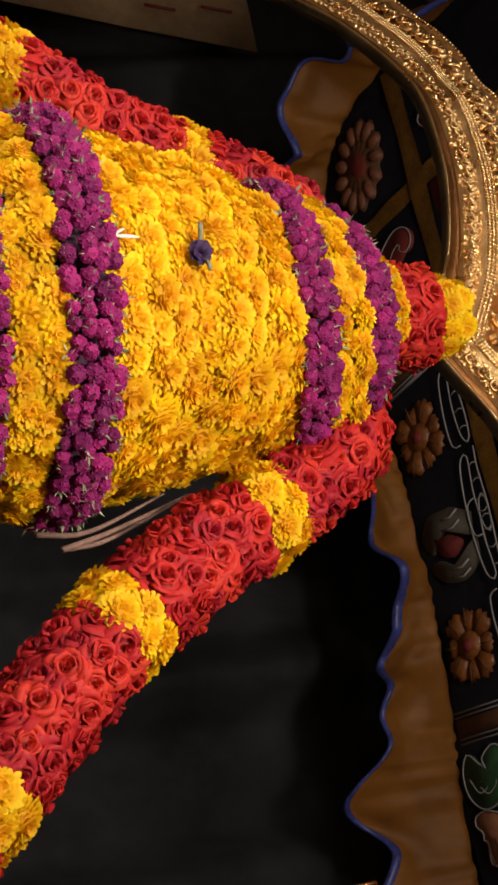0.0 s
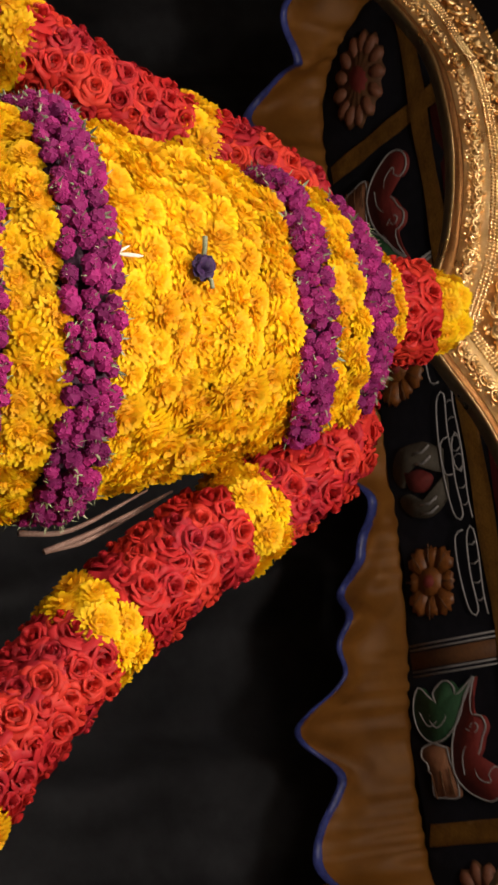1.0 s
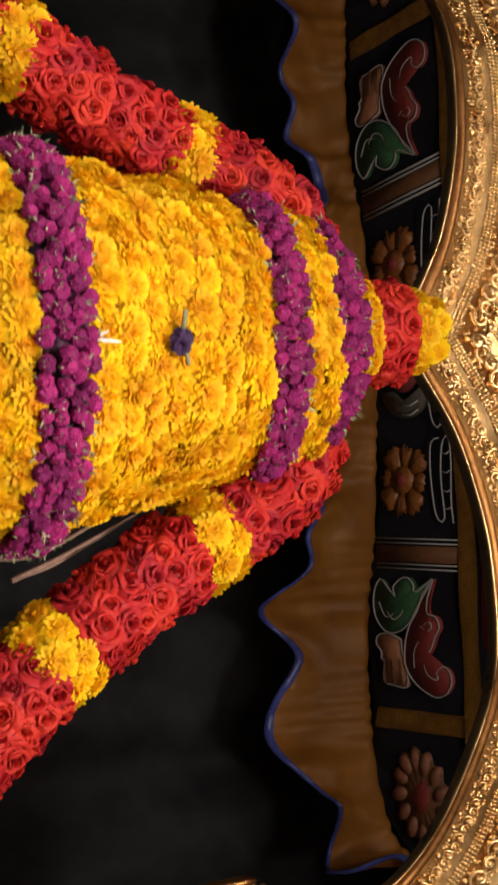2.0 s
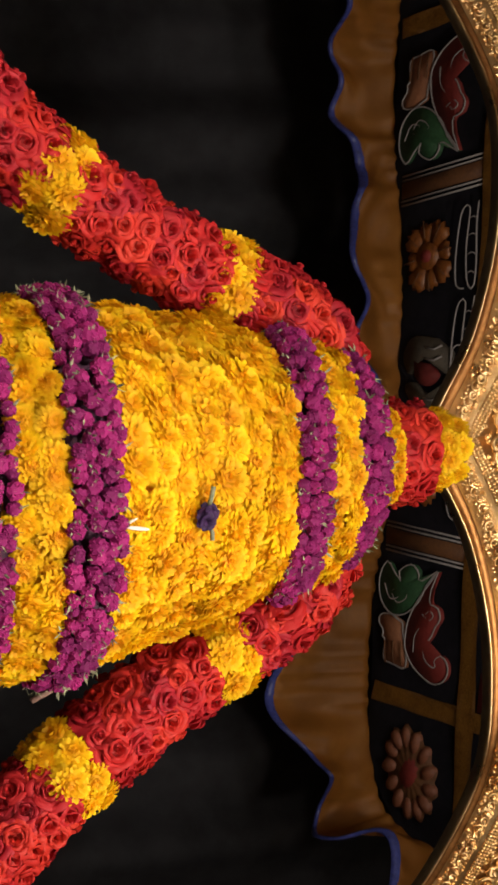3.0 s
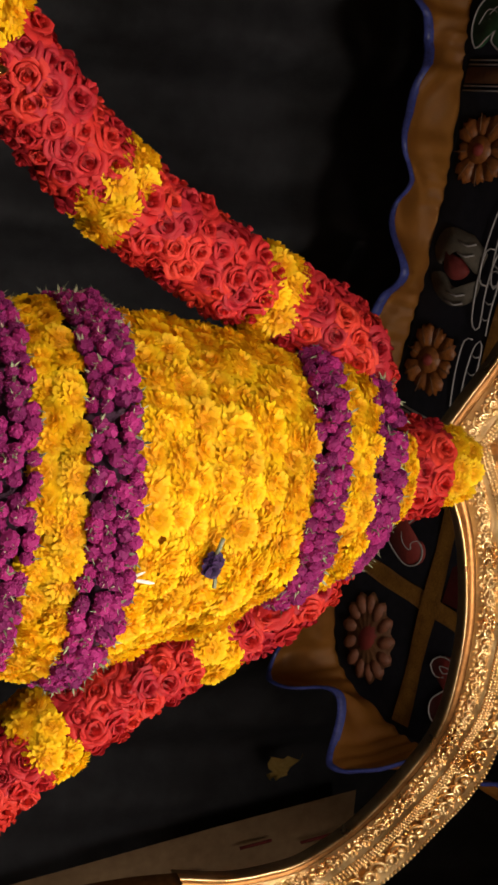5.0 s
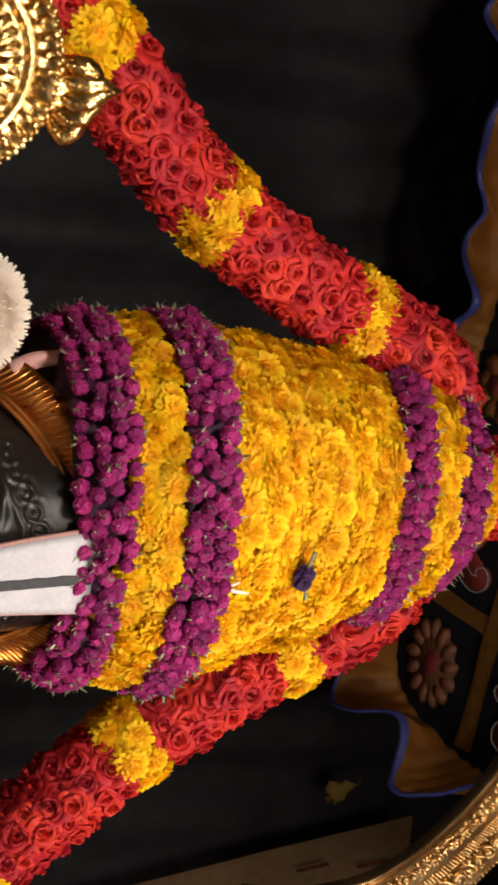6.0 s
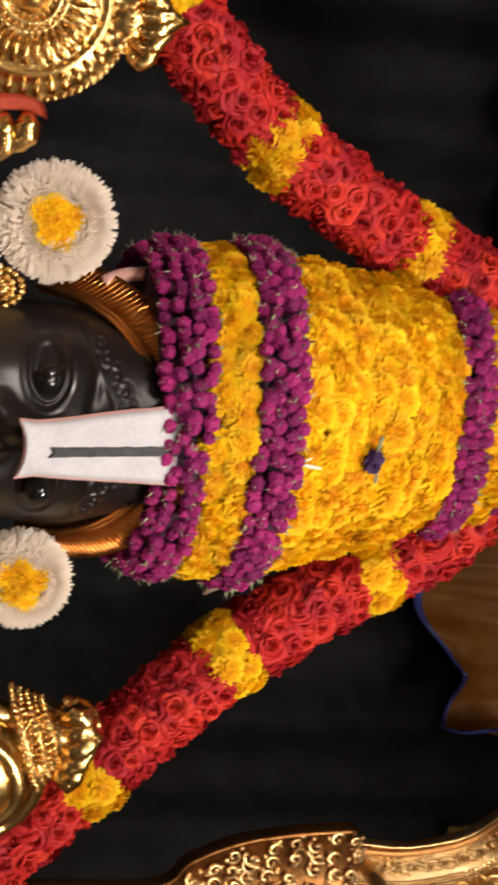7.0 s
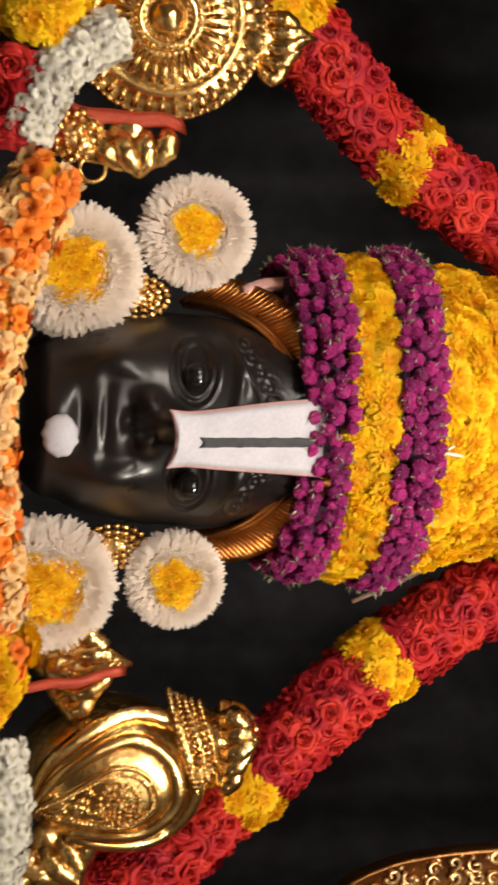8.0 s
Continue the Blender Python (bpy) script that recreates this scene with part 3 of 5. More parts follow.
def middle_knot():
    """The grey knotted motif in the middle of the rear border."""
    applique("knot", curve2([(CX - 0.07, 1.60), (CX - 0.075, 1.68), (CX - 0.02, 1.71), (CX + 0.03, 1.685), (CX + 0.0, 1.665), (CX - 0.02, 1.63), (CX + 0.0, 1.59), (CX + 0.03, 1.56), (CX - 0.03, 1.545)], 30), M_GREY, 0.012, False)
    applique("knot", curve2([(CX + 0.04, 1.545), (CX + 0.10, 1.555), (CX + 0.13, 1.61), (CX + 0.11, 1.67), (CX + 0.06, 1.70), (CX + 0.05, 1.67), (CX + 0.08, 1.63), (CX + 0.07, 1.59)], 30), M_GREY, 0.013, False)
    applique("knot_heart", curve2([(CX - 0.01, 1.67), (CX + 0.04, 1.66), (CX + 0.06, 1.62), (CX + 0.03, 1.59), (CX + 0.0, 1.62)], 18), M_MAROON, 0.015, False)
    for q in (-0.05, -0.02, 0.09, 0.115):
        cord_line("knot_cord", [(CX + q, 1.575), (CX + q + 0.01, 1.60), (CX + q + 0.004, 1.63)], 0.003, M_CORD, 0.018)


canopy_cloth()
middle_knot()
canopy_side(1)
canopy_side(-1)


def frill(edge, drop, seed):
    """A gathered valance under the line edge, with an uneven hem piped in blue."""
    rnd = random.Random(seed)
    ph = [rnd.uniform(0, 6.28) for _ in range(6)]
    line = smooth_path(edge, 420)
    step = sum((b - a).length for a, b in zip(line, line[1:])) / 419

    def wave(s, f):
        deep = 1.0 + 0.9 * max(0.0, min(1.0, abs(s - 2.36) / 0.5 - 2.1))
        fold = deep * 0.050 * math.sin(s * 13 + ph[3] + 1.6 * math.sin(s * 5)) + 0.022 * math.sin(s * 31 + ph[4] + 2 * math.sin(s * 7) + 2.2 * f)
        return (0.08 + 0.92 * f) * fold + 0.006 * math.sin(s * 95 + 3 * math.sin(s * 17)) * (1 - 0.7 * f)
    outs = []
    for i in range(420):
        t = line[min(i + 1, 419)] - line[max(i - 1, 0)]
        outs.append(Vector((-t.y, t.x, 0)).normalized())
    rows = []
    for k in range(15):
        f = k / 14
        row = []
        for i, (p, out) in enumerate(zip(line, outs)):
            s = step * i
            crease = 0.014 * math.sin(f * 8 + 4 * math.sin(s * 8 + ph[5])) * f
            row.append(p + out * (wave(s, f) + crease) + Vector((0, 0, -(drop(s) + 0.010 * math.sin(s * 29 + ph[0])) * f)))
        rows.append(row)
    bm = bmesh.new()
    grid(bm, rows)
    bmesh.ops.solidify(bm, geom=bm.faces[:], thickness=0.003)
    ob = part("frill", bm, M_FRILL, canopy, "gathered ochre satin frill with uneven hem")
    bm = bmesh.new()
    strip = []
    for dd, dz in ((-0.004, 0.018), (-0.008, 0.004), (-0.004, -0.010), (0.004, -0.010), (0.006, 0.010)):
        strip.append([p + out * dd + Vector((0, 0, dz * (0.55 + 0.45 * math.sin(step * i * 9 + ph[1])) if dz > 0 else dz)) for i, (p, out) in enumerate(zip(rows[-1], outs))])
    grid(bm, strip)
    part("blue_piping", bm, M_BLUE, ob, "shiny blue piping along the hem")
    return ob


# one frill runs round the rear and both sides: (distance along it, drop)
SWAGS = [(0.0, 0.16), (0.2, 0.23), (0.4, 0.13), (0.62, 0.24), (0.80, 0.14), (0.98, 0.22), (1.12, 0.14), (1.32, 0.22), (1.50, 0.17), (1.70, 0.16), (1.90, 0.11), (2.10, 0.18), (2.26, 0.10), (2.60, 0.11), (2.74, 0.18), (2.88, 0.21), (3.04, 0.30), (3.18, 0.21), (3.38, 0.30), (3.54, 0.19), (3.65, 0.15), (3.78, 0.25), (3.92, 0.14), (4.06, 0.24), (4.20, 0.13), (4.40, 0.23), (4.6, 0.15), (4.9, 0.2)]
RIM_EDGE = [(-1.375, 0.70), (-1.375, 1.05), (-1.372, 1.38)] + [(o, rim(o)) for o in (-1.34, -1.29, -1.22, -1.05, -0.75, -0.45, -0.15, 0.15, 0.45, 0.75, 1.05, 1.22, 1.29, 1.34)] + [(1.372, 1.38), (1.375, 1.05), (1.375, 0.70)]
frill([on_panel(CX + o, y + 0.002) for o, y in RIM_EDGE], lambda s: eased(s, SWAGS), 3)

# ---------------- the gilt arch ----------------
AX, AY = -0.088, 0.30
ARCH_HALF = [(0.0, 2.945, 0.0), (0.075, 2.985, 0.0), (0.195, 3.046, 0.0), (0.353, 3.090, 0.005), (0.49, 3.108, 0.02), (0.60, 3.112, 0.04), (0.69, 3.108, 0.08), (0.80, 3.074, 0.12), (0.90, 3.032, 0.16), (0.975, 2.978, 0.19), (1.015, 2.924, 0.20), (1.037, 2.835, 0.20), (1.043, 2.765, 0.20), (1.035, 2.66, 0.20)]
LEG = [(0.93, 2.604), (0.935, 2.53), (0.948, 2.43), (0.968, 2.345), (1.01, 2.255), (1.055, 2.21), (1.07, 2.05), (1.07, 1.0), (1.07, 0.0)]


def arch_point(sg, x, z, back=0.0):
    return Vector((AX + sg * x, AY + back, z - 0.012 * sg * x / 0.5))


def ribbon_sweep(bm, sg, path, prof):
    """Sweeps (outward, depth) pairs along the inner edge of the arch."""
    rows = []
    for i, p in enumerate(path):
        t = (path[min(i + 1, len(path) - 1)] - path[max(i - 1, 0)]).normalized()
        n = Vector((-t.z, 0, t.x)) * sg
        row = [p + n * o + Vector((0, d, 0)) for o, d in prof]
        for q in row:
            if (q.x - AX) * sg < 0:
                q.x = AX
        rows.append(row)
    grid(bm, rows)
    return rows


arch = thing("gilt_arch", (AX, AY, 0.0), "embossed gilt brass arch with two lobes behind the crown", "arch")
RIM_PROFILE = [(0.006, 0.030), (0.0, 0.030), (0.0, 0.0), (0.002, -0.005), (0.005, -0.005), (0.007, 0.0), (0.007, 0.012)]
REVEAL_PROFILE = [(0.007, 0.008), (0.014, 0.014), (0.026, 0.018), (0.033, 0.012)]
ARCH_PROFILE = [(0.031, 0.030), (0.032, 0.010), (0.076, 0.012), (0.080, 0.004), (0.108, 0.004), (0.112, 0.012), (0.166, 0.014), (0.174, 0.004), (0.184, 0.004), (0.188, 0.05)]


def arch_side(sg):
    path = smooth_path([arch_point(sg, *q) for q in ARCH_HALF], 110)
    bm = bmesh.new()
    ribbon_sweep(bm, sg, path, ARCH_PROFILE)
    side = part("lobe", bm, M_ARCH, arch)
    bm = bmesh.new()
    ribbon_sweep(bm, sg, path, RIM_PROFILE)
    part("rim", bm, M_ARCH, side, "thin bright gilt rim")
    bm = bmesh.new()
    ribbon_sweep(bm, sg, path, REVEAL_PROFILE)
    part("reveal", bm, M_BRONZE, side, "smooth dark bronze reveal")
    for name, o, step, r in (("beading", 0.086, 0.0075, 0.0045), ("beading", 0.094, 0.0075, 0.0045), ("beading", 0.102, 0.0075, 0.0045), ("beading", 0.179, 0.009, 0.004)):
        bm = bmesh.new()
        fine = smooth_path([arch_point(sg, *q) for q in ARCH_HALF], int(1.5 / step))
        for i in range(1, len(fine) - 1):
            p = fine[i]
            t = (fine[i + 1] - fine[i - 1]).normalized()
            n = Vector((-t.z, 0, t.x)) * sg
            if ((p + n * o).x - AX) * sg > 0:
                ball(bm, p + n * o + Vector((0, 0.001, 0)), r, 6, 4)
        part(name, bm, M_ARCH, side, "", True, "stuff")
    rnd = random.Random(31)
    for o, w, cnt in ((0.054, 0.0125, 84), (0.138, 0.021, 56)):
        bm = bmesh.new()
        fine = smooth_path([arch_point(sg, *q) for q in ARCH_HALF], cnt * 2 + 1)
        for i in range(1, 2 * cnt, 2):
            p = fine[i]
            t = (fine[i + 1] - fine[i - 1]).normalized()
            n = Vector((-t.z, 0, t.x)) * sg
            c = p + n * o + Vector((0, 0.010, 0))
            if (c.x - AX) * sg < 0.012:
                continue
            turn = 1 if (i // 2) % 2 else -1
            curl = []
            for k in range(15):
                a = turn * (k * 0.55) + rnd.uniform(-0.08, 0.08)
                rr = w * (1.0 - k / 17)
                curl.append(c + t * rr * math.cos(a) + n * rr * math.sin(a) + Vector((0, -0.006 - 0.0006 * k, 0)))
            tube(bm, curl, lambda f: w * (0.17 + 0.10 * f), 6)
            ball(bm, c + Vector((0, -0.012, 0)), w * 0.34, 7, 5)
            for q in range(4):
                a = rnd.uniform(0, 6.28)
                cc = c + (t * math.cos(a) + n * math.sin(a)) * w * rnd.uniform(1.0, 1.35)
                ball(bm, cc + Vector((0, -0.003, 0)), w * rnd.uniform(0.16, 0.34), 6, 5, (1.3, 0.8, 0.8), Matrix.Rotation(a, 4, "Y"))
        for i in range(1, 2 * cnt):
            p = fine[i]
            t = (fine[i + 1] - fine[i - 1]).normalized()
            n = Vector((-t.z, 0, t.x)) * sg
            for q in range(4):
                cc = p + n * (o + rnd.uniform(-1.5, 1.5) * w) + t * rnd.uniform(-0.01, 0.01)
                if (cc.x - AX) * sg > 0.006:
                    ball(bm, cc + Vector((0, 0.009, 0)), rnd.uniform(0.003, 0.0065), 6, 4)
        part("scrollwork", bm, M_ARCH, side, "", True, "stuff")
    bm = bmesh.new()
    for z in (2.62, 2.70):
        tube(bm, [arch_point(sg, 1.09, z, q) for q in (0.02, 0.12, 0.24)], 0.018, 8)
    part("bracket", bm, M_ARCH, side)
    # the leg, with its step
    path = smooth_path([arch_point(sg, x, z) for x, z in LEG], 120)
    bm = bmesh.new()
    rows = []
    for p in path:
        w = 0.17
        rows.append([p + Vector((sg * o, d, 0)) for o, d in ((0.0, 0.04), (0.0, -0.004), (0.004, -0.009), (0.010, -0.007), (0.014, 0.0), (w - 0.02, 0.0), (w - 0.01, -0.006), (w, 0.0), (w, 0.05))])
    vs = grid(bm, rows)
    bm.faces.new(vs[0])
    leg = part("leg", bm, M_BRONZE, arch)
    bm = bmesh.new()
    for i in range(0, 70, 2):
        p = path[i]
        for o in (0.032, 0.062, 0.095, 0.13):
            c = p + Vector((sg * (o + rnd.uniform(-0.012, 0.012)), -0.002, rnd.uniform(-0.01, 0.01)))
            curl = [c + Vector((0.017 * (1 - k / 13) * math.cos(k * 0.6 + i), -0.004 - 0.0007 * k, 0.017 * (1 - k / 13) * math.sin(k * 0.6 + i))) for k in range(12)]
            tube(bm, curl, 0.0042, 6)
            ball(bm, c + Vector((rnd.uniform(-0.02, 0.02), 0.0, rnd.uniform(-0.02, 0.02))), 0.007, 6, 5)
            for q in range(3):
                ball(bm, c + Vector((rnd.uniform(-0.02, 0.02), 0.0, rnd.uniform(-0.02, 0.02))), rnd.uniform(0.003, 0.008), 6, 4)
    part("scrollwork", bm, M_ARCH, leg, "", True, "stuff")


arch_side(1)
arch_side(-1)


# ---------------- the statue ----------------
def gauss(x, c, w):
    return math.exp(-((x - c) / w) ** 2)


def table(z, rows):
    if z <= rows[0][0]:
        return rows[0][1]
    for (a, va), (b, vb) in zip(rows, rows[1:]):
        if z <= b:
            f = (z - a) / (b - a)
            f = f * f * (3 - 2 * f)
            return va + (vb - va) * f
    return rows[-1][1]


HX, HY = -0.012, 0.03
HALF = [(1.36, 0.14), (1.46, 0.105), (1.50, 0.118), (1.56, 0.152), (1.64, 0.178), (1.74, 0.192), (1.85, 0.190), (1.95, 0.175), (2.05, 0.17), (2.15, 0.12)]
FRONT = [(1.36, 0.10), (1.46, 0.115), (1.50, 0.19), (1.56, 0.245), (1.64, 0.250), (1.74, 0.250), (1.82, 0.248), (1.92, 0.252), (2.02, 0.235), (2.15, 0.16)]


def statue():
    bm = bmesh.new()
    rows = []
    nz, na = 260, 280
    for k in range(nz + 1):
        z = 1.36 + 0.79 * k / nz
        row = []
        for i in range(na):
            a = 2 * math.pi * i / na
            # denser towards the face
            a = a - 0.55 * math.sin(a)
            sx, cy = math.sin(a), math.cos(a)
            hw, fd = table(z, HALF), table(z, FRONT)
            bd = 0.20 if z > 1.5 else 0.13
            x = hw * math.copysign(abs(sx) ** 0.92, sx)
            y = -fd * max(0, cy) ** 0.86 if cy > 0 else bd * (-cy)
            if cy > 0:
                ax = abs(x)
                d = 0.0
                d += 0.052 * gauss(x, 0, 0.026) * gauss(z, 1.742, 0.040) * (1.0 if z > 1.742 else gauss(z, 1.742, 0.034))
                d += 0.026 * gauss(x, 0, 0.022) * gauss(z, 1.80, 0.06)
                d += 0.036 * gauss(ax, 0.036, 0.017) * gauss(z, 1.722, 0.020)
                d -= 0.016 * gauss(ax, 0.014, 0.010) * gauss(z, 1.699, 0.010)
                d += 0.012 * gauss(x, 0, 0.040) * gauss(z, 1.670, 0.014)
                d += 0.013 * gauss(x, 0, 0.036) * gauss(z, 1.638, 0.016)
                d -= 0.008 * gauss(x, 0, 0.045) * gauss(z, 1.652, 0.0075)
                d -= 0.007 * gauss(x, 0, 0.010) * gauss(z, 1.688, 0.012)
                d -= 0.006 * gauss(ax, 0.060, 0.016) * gauss(z, 1.655, 0.020)
                d -= 0.010 * gauss(x, 0, 0.05) * gauss(z, 1.610, 0.012)
                d += 0.018 * gauss(x, 0, 0.040) * gauss(z, 1.570, 0.030)
                d += 0.040 * gauss(ax, 0.105, 0.046) * gauss(z, 1.668, 0.054)
                d -= 0.009 * gauss(ax, 0.064 + 0.30 * max(0, 1.70 - z), 0.016) * gauss(z, 1.675, 0.040)
                d -= 0.020 * gauss(ax, 0.092, 0.040) * gauss(z, 1.80, 0.026)
                d += 0.016 * gauss(ax, 0.092, 0.027) * gauss(z, 1.800, 0.015)
                e = math.hypot((ax - 0.092) / 1.55, z - 1.80)
                d += 0.0045 * gauss(e, 0.030, 0.0035) + 0.0035 * gauss(e, 0.041, 0.003) - 0.004 * gauss(e, 0.0355, 0.003)
                brow = 1.862 + 0.018 * math.cos((ax - 0.095) * 16)
                d += 0.009 * gauss(z, brow, 0.010) * gauss(ax, 0.095, 0.06)
                curlz = 1.925 - 0.55 * max(0, ax - 0.05)
                for c in (0.045, 0.070, 0.095, 0.120, 0.142):
                    e2 = math.hypot(ax - c, z - 1.937 + 0.55 * max(0, c - 0.05))
                    d += 0.0055 * math.cos(e2 * 520) * gauss(e2, 0, 0.016)
                d += 0.0035 * gauss(z, curlz - 0.014, 0.0045) * (1 if ax > 0.03 else 0)
                y -= d * min(1.0, cy * 1.6)
            row.append((HX + x, HY + y, z))
        rows.append(row)
    vs = grid(bm, rows, True)
    bm.faces.new(vs[-1])
    # eyeballs
    for sx in (-1, 1):
        ball(bm, (sx * 0.092, -0.204, 1.80), 0.021, 24, 18, (1.15, 0.85, 1.0))
    # shoulders, robe and raised forearms
    prof = [(1.42, 0.10, 0.10), (1.38, 0.30, 0.14), (1.30, 0.46, 0.18), (1.1, 0.42, 0.22), (0.8, 0.36, 0.22), (0.4, 0.40, 0.24), (0.03, 0.44, 0.26), (0.0, 0.44, 0.26)]
    rr = [[(HX + w * math.cos(t), HY + 0.05 + d * math.sin(t), z) for t in (2 * math.pi * i / 40 for i in range(40))] for z, w, d in prof]
    vs = grid(bm, rr, True)
    bm.faces.new(vs[0])
    bm.faces.new(vs[-1][::-1])
    tube(bm, smooth_path([(-0.36, 0.10, 1.30), (-0.60, 0.13, 1.38), (-0.70, 0.04, 1.56), (-0.705, -0.03, 1.66)], 20), 0.05, 12)
    tube(bm, smooth_path([(0.34, 0.10, 1.30), (0.58, 0.16, 1.36), (0.66, 0.10, 1.54), (0.65, 0.03, 1.66)], 20), 0.05, 12)
    me = mesh_from("statue", bm, M_STONE)
    me.materials.append(M_EYE)
    for p in me.polygons:
        if abs(abs(p.center.x) - 0.092) < 0.013 and abs(p.center.z - 1.80) < 0.013 and p.center.y < -0.205:
            p.material_index = 1
    ob = new("statue", me)
    tagged(ob, "polished black stone statue dressed with flower garlands", "statue")


statue()


def headband():
    """Ribbed copper band arching over the brow."""
    th = thing("headband", (HX, -0.15, 1.85), "ribbed copper headband round the dark stone forehead", "headband")
    rows, ribs = [], bmesh.new()
    n = 90
    inner = []
    for i in range(n + 1):
        f = -1 + 2 * i / n
        a = f * 1.55
        zz = 1.995 - 0.20 * abs(f) ** 1.9
        p = Vector((HX + 0.215 * math.sin(a), HY + 0.04 - 0.262 * math.cos(a), zz))
        inner.append(p)
        outw = Vector((math.sin(a), -math.cos(a), 0))
        up = Vector((0.45 * math.sin(a) * abs(f), 0, 1)).normalized()
        rows.append([p - outw * 0.012, p + outw * 0.004, p + outw * 0.010 + up * 0.004, p + outw * 0.004 + up * 0.010, p + outw * 0.012 + up * 0.035, p + outw * 0.026 + up * 0.062, p + outw * 0.008 + up * 0.062])
        if 0 < i < n:
            tube(ribs, [p + outw * 0.0045 + up * 0.014, p + outw * 0.0118 + up * 0.035, p + outw * 0.0235 + up * 0.058], lambda f: 0.0013 + 0.0018 * math.sin(math.pi * f), 5)
    bm = bmesh.new()
    grid(bm, rows)
    band = part("band", bm, M_COPPER, th)
    part("ribs", ribs, M_COPPER, band, "", True, "stuff")
    bm = bmesh.new()
    tube(bm, [p + Vector((0, -0.004, -0.002)) for p in inner], 0.006, 8)
    part("rim", bm, M_COPPER, th, "bright rolled copper rim")


headband()


def forehead_mark():
    """The white paste mark from the nose to the crown, with its grey line."""
    th = thing("forehead_mark", (0.015, -0.27, 1.75), "white paste forehead mark with a grey middle line and pink edge", "mark")

    def slab_of(x_of, z0, z1, y_off, thick, n=18, m=12):
        bm = bmesh.new()
        front, back = [], []
        for k in range(n + 1):
            f = k / n
            z = z0 + (z1 - z0) * f
            xl, xr = x_of(f)
            fr, bk = [], []
            for j in range(m + 1):
                g = j / m
                x = xl + (xr - xl) * g
                y = -0.312 + 0.080 * min(1, max(0, (z - 1.745) / 0.26)) ** 0.9 - y_off
                edge = min(g, 1 - g) * m
                round_off = 0.004 if edge < 0.5 else 0.0
                dip = 0.012 * (1 - 4 * (g - 0.5) ** 2) * max(0, 1 - f * 9)
                fr.append(Vector((x, y + round_off + 0.0005 * math.sin(k * 2.1 + j * 1.3), z + dip)))
                bk.append(Vector((x, y + thick, z + dip)))
            front.append(fr)
            back.append(bk)
        ring = [[*a, *reversed(b)] for a, b in zip(front, back)]
        vs = grid(bm, ring, True)
        bm.faces.new(vs[0])
        bm.faces.new(vs[-1][::-1])
        return bm

    def plate(f):
        flare = 0.006 * max(0, 1 - f * 8)
        return -0.027 - 0.039 * f - flare + 0.001 * math.sin(f * 7), 0.050 + 0.013 * f + flare + 0.001 * math.sin(f * 5)
    part("plate", slab_of(plate, 1.755, 2.02, 0.0, 0.012), M_CHALK, th)
    part("pink_rim", slab_of(lambda f: (plate(f)[0] - 0.0035, plate(f)[1] + 0.0035), 1.751, 2.018, -0.005, 0.012), M_PINK, th, "pink paste edge")
    part("line", slab_of(lambda f: (0.005 - 0.009 * f, 0.025 - 0.009 * f), 1.800, 2.018, 0.0025, 0.006, 18, 4), M_ASH, th, "dark grey ash line")


forehead_mark()


def chin_mark():
    bm = bmesh.new()
    ball(bm, (0.018, -0.248, 1.577), 0.036, 20, 14, (1.0, 0.42, 0.82))
    for v in bm.verts:
        v.co += Vector((0, 0, 0.002)) * math.sin(v.co.x * 300) + Vector((0.0015, 0, 0)) * math.sin(v.co.z * 400)
    ob = new("chin_mark", mesh_from("chin_mark", bm, M_CHALK))
    tagged(ob, "round white paste dab on the black stone chin", "mark")


chin_mark()

# ---------------- the flower crown ----------------
RAD = [(1.90, 0.235), (1.97, 0.268), (2.06, 0.290), (2.14, 0.301), (2.20, 0.297), (2.26, 0.281), (2.40, 0.250), (2.50, 0.222), (2.57, 0.196), (2.63, 0.186), (2.68, 0.172), (2.72, 0.150), (2.765, 0.122), (2.80, 0.090), (2.83, 0.072), (2.86, 0.076), (2.895, 0.070), (2.935, 0.052), (2.98, 0.022)]


def crown_axis(z):
    return Vector((table(z, [(1.9, -0.028), (2.15, -0.032), (2.4, -0.047), (2.7, -0.064), (2.95, -0.072)]), table(z, [(1.9, 0.05), (2.15, 0.06), (2.4, 0.105), (2.57, 0.146), (2.7, 0.165), (2.95, 0.192)]), z))


def crown_point(z, phi, out=0.0):
    """On the crown: phi 0 faces forward; bands sit a little higher in front."""
    r = table(z, RAD) + out
    wide = table(z, [(2.25, 1.0), (2.50, 1.06), (2.62, 1.17), (2.74, 1.22), (2.80, 1.0)])
    lift = table(z, [(1.95, 0.05), (2.1, 0.035), (2.25, 0.01), (2.5, 0.0)])
    c = crown_axis(z)
    return Vector((c.x + r * wide * math.sin(phi), c.y - r * math.cos(phi), z + lift * (math.cos(phi) - 1) * 0.5 + 0.0))


def crown_normal(z, phi):
    dz = 0.01
    a = crown_point(z + dz, phi) - crown_point(z - dz, phi)
    b = crown_point(z, phi + 0.03) - crown_point(z, phi - 0.03)
    return b.cross(a).normalized()


def ring_core(parent, z0, z1, mat, inset):
    bm = bmesh.new()
    rows = []
    for k in range(9):
        z = z0 + (z1 - z0) * k / 8
        rows.append([crown_point(z, 2 * math.pi * i / 64, -inset) for i in range(64)])
    vs = grid(bm, rows, True)
    bm.faces.new(vs[0][::-1])
    bm.faces.new(vs[-1])
    return part("core", bm, mat, parent)


